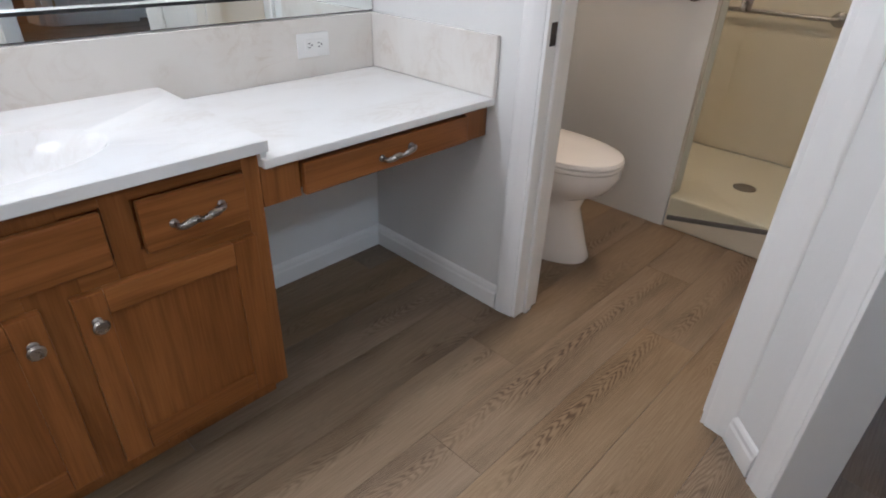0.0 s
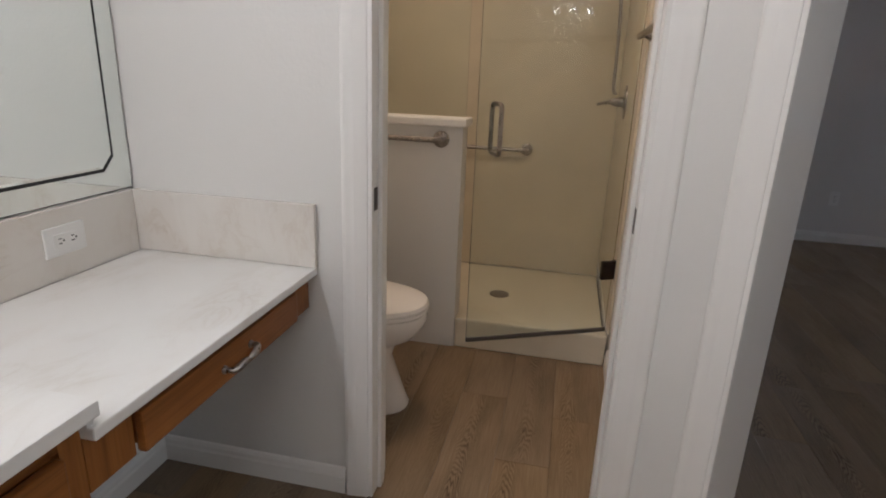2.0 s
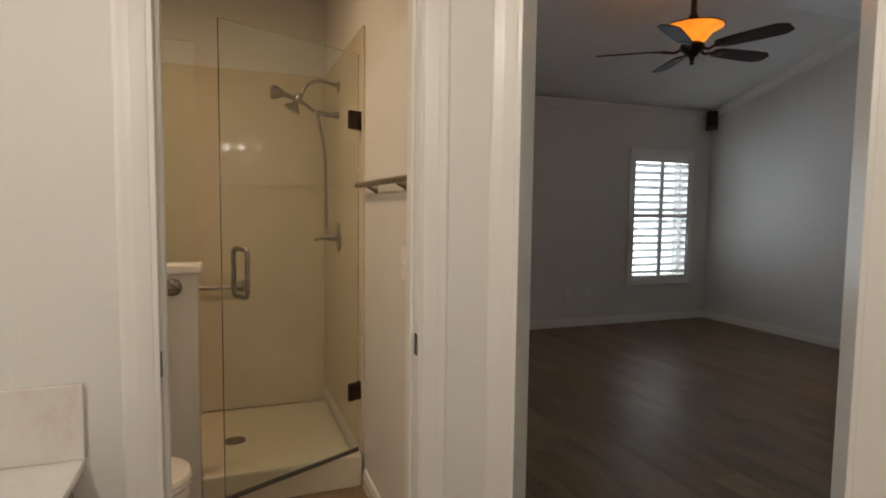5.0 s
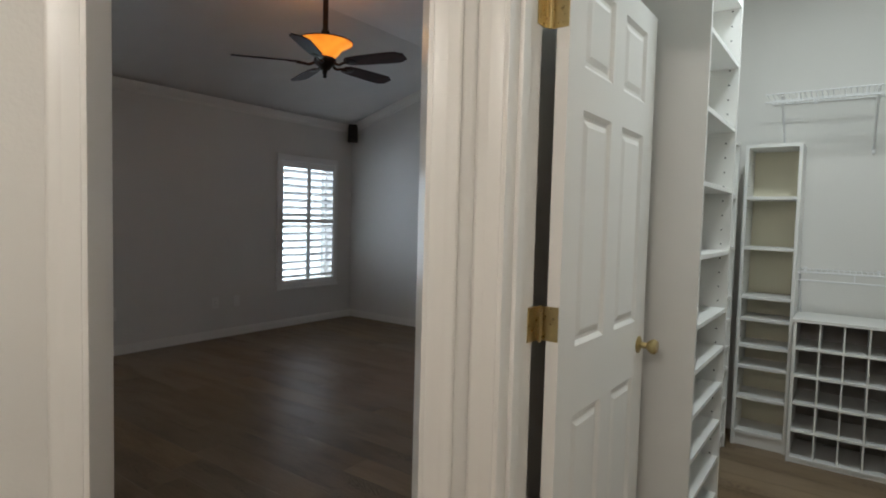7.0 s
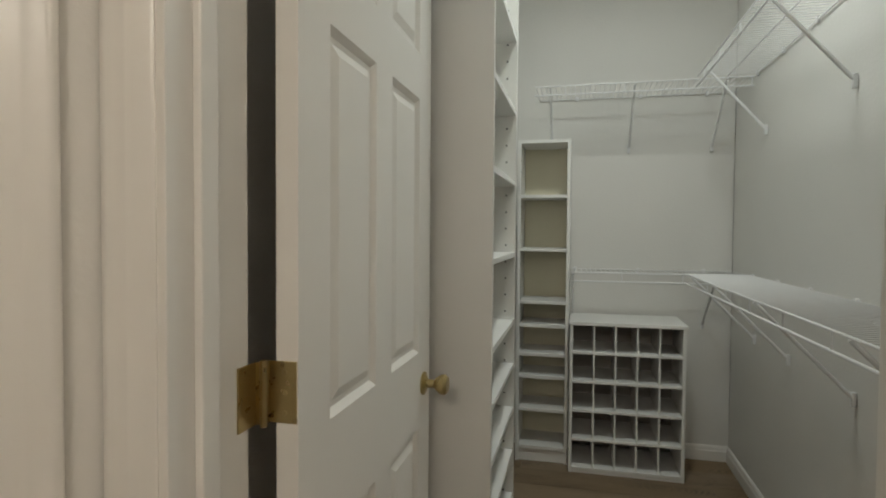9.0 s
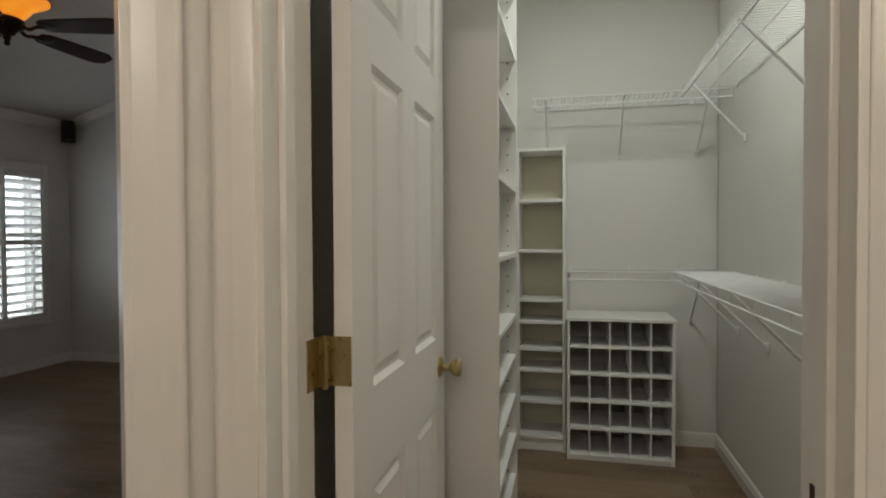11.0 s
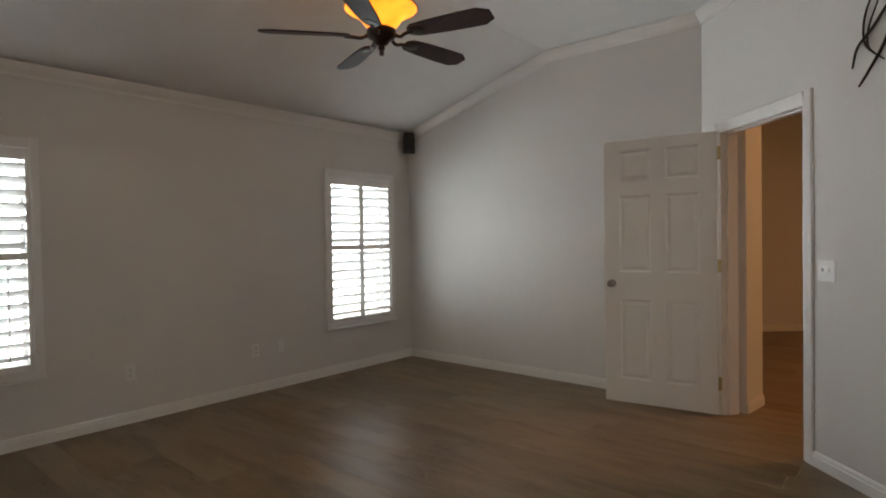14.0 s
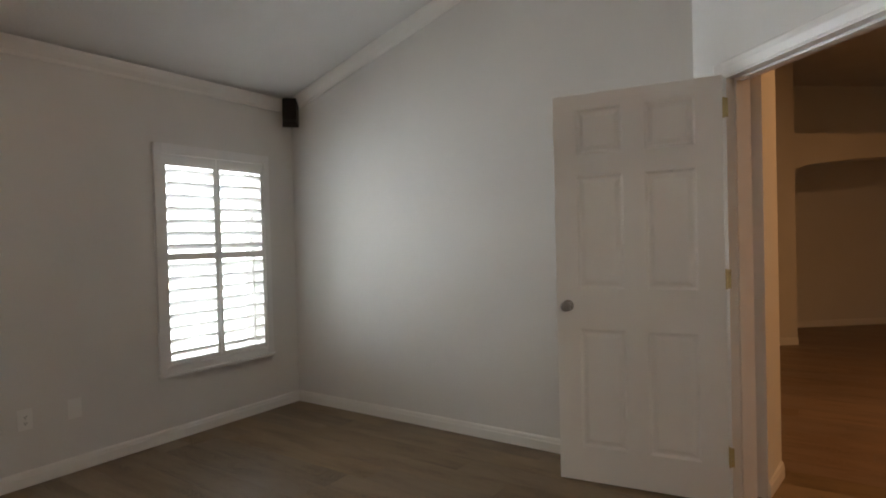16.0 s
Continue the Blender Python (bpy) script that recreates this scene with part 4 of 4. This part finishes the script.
part("plate", lathe(((0.082, 0.0005), (0.080, 0.006), (0.06, 0.011), (0.03, 0.013)), (2.86, PY, 1.13), (0, 1, 0)), NICKEL, va, smooth=True)
part("stem", lathe(((0.024, 0.012), (0.022, 0.05), (0.016, 0.065)), (2.86, PY, 1.13), (0, 1, 0)), NICKEL, va, smooth=True)
part("lever", tube([(2.86, PY + 0.055, 1.13), (2.85, PY + 0.10, 1.125), (2.84, PY + 0.135, 1.115)], [0.012, 0.009, 0.007]), NICKEL, va, smooth=True)


def ceiling_dome(at, power, colour, label):
    t = thing("ceiling_light", at, label, "ceiling lamp")
    x, y, z = at
    part("base", lathe(((0.15, 0), (0.15, -0.02), (0.14, -0.025)), at), NICKEL, t, smooth=True)
    part("shade", lathe(((0.14, -0.026), (0.135, -0.05), (0.10, -0.085), (0.05, -0.10), (0, -0.104)), at), DOME, t, "lit frosted glass dome", True)
    lamp("ceiling_lamp", "AREA", (x, y, z - 0.11), power, colour, 0.24, (x, y + 0.001, z - 2))


ceiling_dome((2.1, 1.05, 2.55), 11, WARM, "lit frosted dome light on the toilet room ceiling")
ceiling_dome((-0.25, -2.0, 2.95), 23, (0.94, 1.0, 0.95), "lit frosted dome light on the closet ceiling")

# ---- closet ----
def shelf_unit(name, m, w, d, h, levels, label, back=None):
    """An open bookcase: x across, y back, z up."""
    t = thing(name, m.translation, label, "shelving unit")
    s = 0.018
    for a, b in ((0, s), (w - s, w)):
        bm = box((a, 0, 0.001), (b, d, h), None, 0.001)
        side = part("side_panel", moved(bm, m), MELAMINE, t)
        holes = bmesh.new()
        inner = s + 0.0003 if a == 0 else w - s - 0.0003
        for z in np.arange(0.2, h - 0.1, 0.064):
            for y in (0.035, d - 0.05):
                box((inner - 0.0004, y, z), (inner + 0.0004, y + 0.006, z + 0.006), holes)
        tagged(part("peg_holes", moved(holes, m), DARK, side), kind="stuff")
    part("top_board", moved(box((s, 0, h - s), (w - s, d, h), None, 0.001), m), MELAMINE, t)
    part("back_board", moved(box((s, d - 0.006, 0.06), (w - s, d - 0.001, h - s)), m), back or MELAMINE, t)
    part("plinth", moved(box((s, 0.015, 0.001), (w - s, 0.03, 0.07)), m), MELAMINE, t)
    for z in levels:
        part("shelf", moved(box((s + 0.0005, 0.003, z - 0.018), (w - s - 0.0005, d - 0.007, z), None, 0.0015), m), MELAMINE, t)
    return t


LEVELS = (0.09, 0.30, 0.485, 0.61, 0.77, 0.90, 1.19, 1.485)
# facing the door
shelf_unit("narrow_bookcase", Matrix.Translation((0.244, -3.145, 0)) @ Matrix.Rotation(math.pi, 4, "Z"), 0.286, 0.262, 1.785, LEVELS, "tall narrow white bookcase with cream backing, empty", MELBACK)
# along the side wall, facing into the closet
EAST = Matrix.Rotation(-math.pi / 2, 4, "Z")
shelf_unit("tall_bookcase", Matrix.Translation((0.15, -1.585, 0)) @ EAST, 0.62, 0.298, 2.55, (0.09, 0.26, 0.43, 0.60, 0.77, 0.94, 1.20, 1.47, 1.74, 2.02, 2.28), "very tall white bookcase with many empty shelves", MELBACK)
shelf_unit("bookcase", Matrix.Translation((0.262, -2.36, 0)) @ EAST, 0.70, 0.186, 1.785, LEVELS, "shallow white bookcase against the closet wall, empty", MELBACK)

cub = thing("shoe_cubby", (-0.335, -3.2, 0), "white shoe cubby with five rows of empty pigeonholes", "shoe rack")
qx0, qx1, qy0, qy1, qh = -0.628, -0.050, -3.40, -3.055, 0.808
part("top_board", box((qx0 - 0.006, qy0, qh - 0.018), (qx1 + 0.006, qy1 + 0.008, qh), bevel=0.002), MELAMINE, cub)
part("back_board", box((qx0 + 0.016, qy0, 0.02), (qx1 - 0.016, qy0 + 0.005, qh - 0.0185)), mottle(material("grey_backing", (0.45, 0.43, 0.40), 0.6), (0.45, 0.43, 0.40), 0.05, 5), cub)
for x in (qx0, qx1 - 0.016):
    part("side_panel", box((x, qy0, 0.001), (x + 0.016, qy1, qh - 0.0185), bevel=0.001), MELAMINE, cub)
gap = (qh - 0.018 - 0.02) / 5
for k in range(5):
    z = 0.02 + gap * k
    part("shelf", box((qx0 + 0.0165, qy0 + 0.0055, z), (qx1 - 0.0165, qy1 - 0.001, z + 0.013), bevel=0.001), MELAMINE, cub)
    wid = (qx1 - qx0 - 0.032) / 5
    for j in range(1, 5):
        x = qx0 + 0.016 + wid * j
        part("divider", box((x - 0.004, qy0 + 0.0055, z + 0.0132), (x + 0.004, qy1 - 0.004, z + gap - 0.0003)), MELAMINE, cub)
part("plinth", box((qx0 + 0.0165, qy1 - 0.02, 0.001), (qx1 - 0.0165, qy1 - 0.006, 0.0195)), MELAMINE, cub)


def wire_shelf(name, p0, p1, depth, z, braces, label):
    """Ventilated wire shelving; the wall runs from p0 to p1 and the shelf reaches out to its left."""
    m, length = along(p0, p1)
    m = m @ Matrix.Translation((0, 0, z))
    t = thing(name, m.translation, label, "wire shelf")
    for y, dz, r in ((0.006, 0, 0.0032), (depth * 0.5, -0.005, 0.003), (depth, 0, 0.0038), (depth, -0.045, 0.0045)):
        part("rod", moved(tube([(0, y, dz), (length, y, dz)], r, sides=8), m), WIRE, t, smooth=True)
    bm = bmesh.new()
    n = int(length / 0.026)
    for k in range(n + 1):
        x = 0.003 + (length - 0.006) * k / n
        tube([(x, 0.004, 0.004), (x, depth, 0.004)], 0.0017, bm, 5)
    tagged(part("wire_deck", moved(bm, m), WIRE, t), kind="stuff")
    bm = bmesh.new()
    for k in range(int(length / 0.30) + 1):
        x = 0.01 + 0.30 * k
        tube([(x, depth, 0.003), (x, depth, -0.045)], 0.003, bm, 6)
    tagged(part("wire_lip", moved(bm, m), WIRE, t), kind="stuff")
    for x in braces:
        bm = tube([(x, depth - 0.01, -0.008), (x, 0.012, -0.29)], 0.0065, None, 8)
        box((x - 0.008, 0.001, -0.32), (x + 0.008, 0.014, -0.275), bm, 0.002)
        part("brace", moved(bm, m), WIRE, t, smooth=True)
    for x in np.arange(0.15, length, 0.35):
        part("wall_clip", moved(box((x - 0.009, 0.0008, -0.012), (x + 0.009, 0.012, 0.012), None, 0.002), m), WIRE, t)


wire_shelf("wire_shelf", (-0.92, -3.418), (0.15, -3.418), 0.33, 2.055, (0.12, 0.56, 0.99), "white wire shelf high on the closet's end wall")
wire_shelf("wire_shelf", (-0.918, -0.76), (-0.918, -3.02), 0.27, 2.05, (0.5, 1.25, 2.1), "white wire shelf high along the closet's side wall")
wire_shelf("wire_shelf", (-0.92, -3.418), (-0.05, -3.418), 0.32, 1.065, (0.15, 0.86), "white wire shelf above the shoe cubby")
wire_shelf("wire_shelf", (-0.918, -0.76), (-0.918, -3.06), 0.30, 1.07, (0.55, 1.2, 1.75, 2.2), "white wire hanging shelf along the closet's side wall")
wire_shelf("wire_shelf", (0.448, -1.55), (0.448, -0.72), 0.10, 2.0, (0.3,), "short white wire shelf behind the closet door")

# ---- bedroom ----
FC = Vector((2.87, -2.24))
fan = thing("ceiling_fan", (FC.x, FC.y, 2.325), "dark five-blade ceiling fan with lit amber glass bowl", "ceiling fan")
zc = ZF
part("canopy", lathe(((0.075, 0.0), (0.07, -0.04), (0.03, -0.075), (0.018, -0.08)), (FC.x, FC.y, zc + 0.012)), BRONZE, fan, smooth=True)
part("downrod", tube([(FC.x, FC.y, zc - 0.06), (FC.x, FC.y, 2.545)], 0.020, None, 14), BRONZE, fan, smooth=True)
bowl = part("light_bowl", lathe(((0.062, 2.450), (0.085, 2.460), (0.105, 2.485), (0.125, 2.513), (0.165, 2.537), (0.195, 2.553), (0.198, 2.559), (0.190, 2.559), (0.16, 2.542), (0.12, 2.519), (0.06, 2.495)), (FC.x, FC.y, 0), sides=40), AMBER, fan, "lit amber scavo glass bowl", True)
ring = [(FC.x + 0.197 * math.cos(a), FC.y + 0.197 * math.sin(a), 2.559) for a in np.linspace(0, 2 * math.pi, 41)]
part("rim", tube(ring, 0.005, None, 6, False), BRONZE, bowl)
part("motor", lathe(((0.012, 2.330), (0.018, 2.335), (0.018, 2.355), (0.035, 2.363), (0.045, 2.380), (0.075, 2.400), (0.082, 2.420), (0.078, 2.440), (0.06, 2.451)), (FC.x, FC.y, 0)), BRONZE, fan, smooth=True)
part("finial", lathe(((0.0, 2.300), (0.012, 2.305), (0.015, 2.320), (0.008, 2.333)), (FC.x, FC.y, 0), sides=16), BRONZE, fan, smooth=True)
part("switch_ball", lathe(((0.0, 2.555), (0.03, 2.565), (0.04, 2.605), (0.025, 2.645)), (FC.x, FC.y, 0), sides=18), BRONZE, fan, smooth=True)
for k in range(5):
    m = Matrix.Translation((FC.x, FC.y, 2.407)) @ Matrix.Rotation(radians(-21.5 + 72 * k), 4, "Z") @ Matrix.Rotation(radians(-13), 4, "X")
    shape = ((0.17, -0.030), (0.20, -0.052), (0.30, -0.062), (0.48, -0.070), (0.585, -0.070), (0.64, -0.036), (0.64, 0.036), (0.585, 0.070), (0.48, 0.070), (0.30, 0.062), (0.20, 0.052), (0.17, 0.030))
    blade = part("blade", moved(prism(shape, -0.004, 0.004, None, 0.0015), m), BLADE, fan, "dark stained wooden blade")
    bm = tube(bend([(0.07, 0, 0.005), (0.11, 0.012, -0.014), (0.15, 0, -0.010), (0.20, 0, -0.007)], 5), 0.010, None, 8)
    prism(((0.16, -0.012), (0.19, -0.036), (0.235, -0.036), (0.26, -0.012), (0.26, 0.012), (0.235, 0.036), (0.19, 0.036), (0.16, 0.012)), -0.009, -0.0045, bm, 0.001)
    part("blade_arm", moved(bm, m), BRONZE, blade, smooth=True)
lamp("fan_lamp", "POINT", (FC.x, FC.y, 2.645), 3.5, (1.0, 0.55, 0.2), 0.08)

spk = thing("wall_speaker", (4.90, -4.57, 2.25), "small black loudspeaker on a wall bracket in the corner", "speaker")
m = Matrix.Translation((4.915, -4.56, 2.355)) @ Matrix.Rotation(radians(45), 4, "Z") @ Matrix.Rotation(radians(14), 4, "X")
part("cabinet", moved(prism(((-0.065, -0.06), (-0.05, 0.06), (0.05, 0.06), (0.065, -0.06)), -0.1, 0.1, None, 0.006), m), BLACK, spk)
part("grille", moved(box((-0.055, 0.0605, -0.09), (0.055, 0.066, 0.09), None, 0.002), m), BLACK, spk)
part("bracket", tube([(4.93, -4.58, 2.44), (5.0, -4.655, 2.48)], 0.010), BLACK, spk)

WALLE = Matrix.Rotation(math.pi / 2, 4, "Z")
for y, kind, lab in ((-2.73, "outlet", "white duplex outlet low on the window wall"), (-2.98, "blank", "blank white cover plate low on the window wall"), (-1.72, "outlet", "white duplex outlet near the floor by the window")):
    plate("outlet" if kind == "outlet" else "cover_plate", Matrix.Translation((WX, y, 0.37)) @ WALLE, lab, kind)
mc, lc = along(C1, C0)
sw_at = (Vector(C1) - Vector((1.04, -3.78))).length
plate("light_switch", mc @ Matrix.Translation((sw_at, 0, 1.10)), "white double light switch plate beside the bedroom door", "switch2")

# twig-shaped metal decoration on the angled wall
dec = thing("wall_decoration", (0.86, -3.60, 2.2), "dark bare-branch metal wall decoration", "wall decoration")
for pts, r0 in (([(0.02, 2.03), (-0.05, 2.09), (-0.13, 2.20), (-0.22, 2.36), (-0.30, 2.55)], 0.0075), ([(0.06, 2.13), (0.02, 2.22), (-0.06, 2.29), (-0.20, 2.40), (-0.34, 2.46)], 0.0075), ([(-0.10, 2.14), (-0.03, 2.22), (-0.01, 2.33), (-0.06, 2.43), (-0.14, 2.52)], 0.0055), ([(-0.13, 2.12), (-0.05, 2.20), (-0.04, 2.30), (-0.11, 2.42)], 0.0055)):
    line = bend([(sw_at - 0.25 + a, 0.012 + 0.008 * (i % 2), z) for i, (a, z) in enumerate(pts)], 5)
    part("branch", moved(tube(line, [r0 * (0.45 + 0.55 * math.sin(math.pi * (0.12 + 0.8 * i / (len(line) - 1)))) for i in range(len(line))], None, 7), mc), BRONZE, dec, smooth=True)

# ---- hall and room beyond the bedroom door ----
solid("wall_hall_stub", prism(((1.62, -4.62), (1.585, -4.95), (1.85, -5.02), (1.96, -4.80), (1.80, -4.66)), 0, TOP), WALL, "painted wall end in the hall", "wall", "structure")
baseboard((1.585, -4.95), (1.625, -4.64))
baseboard((1.80, -5.007), (1.585, -4.95))
wall("wall_hall_far", (5.75, -7.03), (-2.65, -14.25), -0.12, TOP)
m, length = along((5.75, -7.03), (-2.65, -14.25))
solid("baseboard", extrude([(a, -o) for a, o in BASE], length, m), TRIM, "white baseboard of the far room", "baseboard", "structure")
ms = along((5.2, -6.38), (-3.2, -13.6))[0] @ Matrix.Translation((0, 0.1, 0))
bm = bmesh.new()
s0 = 4.45
arc = [(s0 + 3.2 * k / 24, 2.02 + 0.13 * math.sin(math.pi * k / 24) ** 0.7) for k in range(25)]
front = [bm.verts.new((s, 0, z)) for s, z in arc] + [bm.verts.new((s0 + 3.2, 0, 2.42)), bm.verts.new((s0, 0, 2.42))]
f = bm.faces.new(front)
r = bmesh.ops.extrude_face_region(bm, geom=[f])
for gq in r["geom"]:
    if isinstance(gq, bmesh.types.BMVert):
        gq.co.y -= 0.3
solid("wall_arch", moved(bm, ms), WALL, "painted soffit with a shallow arch in the far room", "wall", "structure")
bm = box((0.1, -0.3, 0), (s0, 0, TOP - 0.46))
box((s0 + 3.2, -0.3, 0), (s0 + 6.2, 0, 2.42), bm)
solid("wall_arch_pier", moved(bm, ms), WALL, "painted piers of the arched soffit", "wall", "structure")
solid("baseboard", extrude([(a, -o) for a, o in BASE], s0 - 0.1, ms @ Matrix.Translation((0.1, -0.3, 0))), TRIM, "white baseboard before the arch", "baseboard", "structure")
wall("wall_hall_west", (-3.1, -3.4), (-3.1, -13.7), 0.12, TOP)
wall("wall_hall_east", (5.15, -13.0), (5.15, -4.79), 0.12, TOP)
wall("wall_hall_north", (-0.92, -3.53), (-3.2, -3.53), 0.12, TOP)
solid("ceiling_hall", box((-3.3, -14, 3.25), (5.3, -4.79, 3.35)), CEIL, "flat ceiling of the far room", "ceiling", "structure")
solid("ceiling_hall_near", prism(((-3.3, -3.5), (-0.9, -3.5), (0.5, -3.5), (1.9, -4.79), (-3.3, -4.79)), 3.25, 3.35), CEIL, "flat ceiling of the hall", "ceiling", "structure")
ceiling_dome((-0.2, -5.7, 3.25), 28, (1.0, 0.50, 0.20), "lit frosted dome light on the hall ceiling")

# ---- floor ----
solid("floor", box((-1.6, -5.05, -0.06), (5.3, NY + 0.15, -0.006)), SUB, "wood-look vinyl plank floor", "floor", "structure")
floor = bpy.data.objects["floor"]
PW, PL = 0.182, 1.22


def plank_mesh(length):
    return finish("plank", box((0.0006, 0.0006, -0.0055), (length - 0.0006, PW - 0.0006, 0), None), PLANK)


rng = random.Random(4)
cache = {}
y = -5.05
row = 0
while y < NY + 0.12:
    x = -1.6 - rng.uniform(0.1, 1.1)
    while x < 5.28:
        a, b = max(x, -1.6), min(x + PL, 5.28)
        # none under the shower or outside the plan
        inside = not (b <= WX and a > 3.4 and y > 0.2) and not (b < -0.9 and y < -0.75 and y > -3.4)
        if b - a > 0.05 and inside and not (a > 1.4 and y > 0.25 and a > 2.25):
            key = round(b - a, 3)
            if key not in cache:
                cache[key] = plank_mesh(b - a)
            ob = new("plank", cache[key])
            ob.location = (a, y, 0)
            ob.parent = floor
        x += PL
    y += PW
bm = bmesh.new()
y = -5.052 - PW * 49
while y < -5.06:
    x = -3.2 - rng.uniform(0.1, 1.1)
    while x < 5.2:
        box((x + 0.001, y + 0.001, -0.02), (x + PL - 0.001, y + PW - 0.001, 0), bm)
        x += PL
    y += PW
HALLP = plank_wood("hall_plank", (0.070, 0.038, 0.024), (0.185, 0.120, 0.080), (0.27, 0.19, 0.13), 0.36, PW, False)
solid("floor_hall", bm, HALLP, "wood-look vinyl plank floor of the far room", "floor", "structure")
solid("floor_hall_near", box((-3.2, -5.06, -0.03), (-1.6, -3.4, -0.002)), HALLP, "wood-look floor of the hall", "floor", "structure")
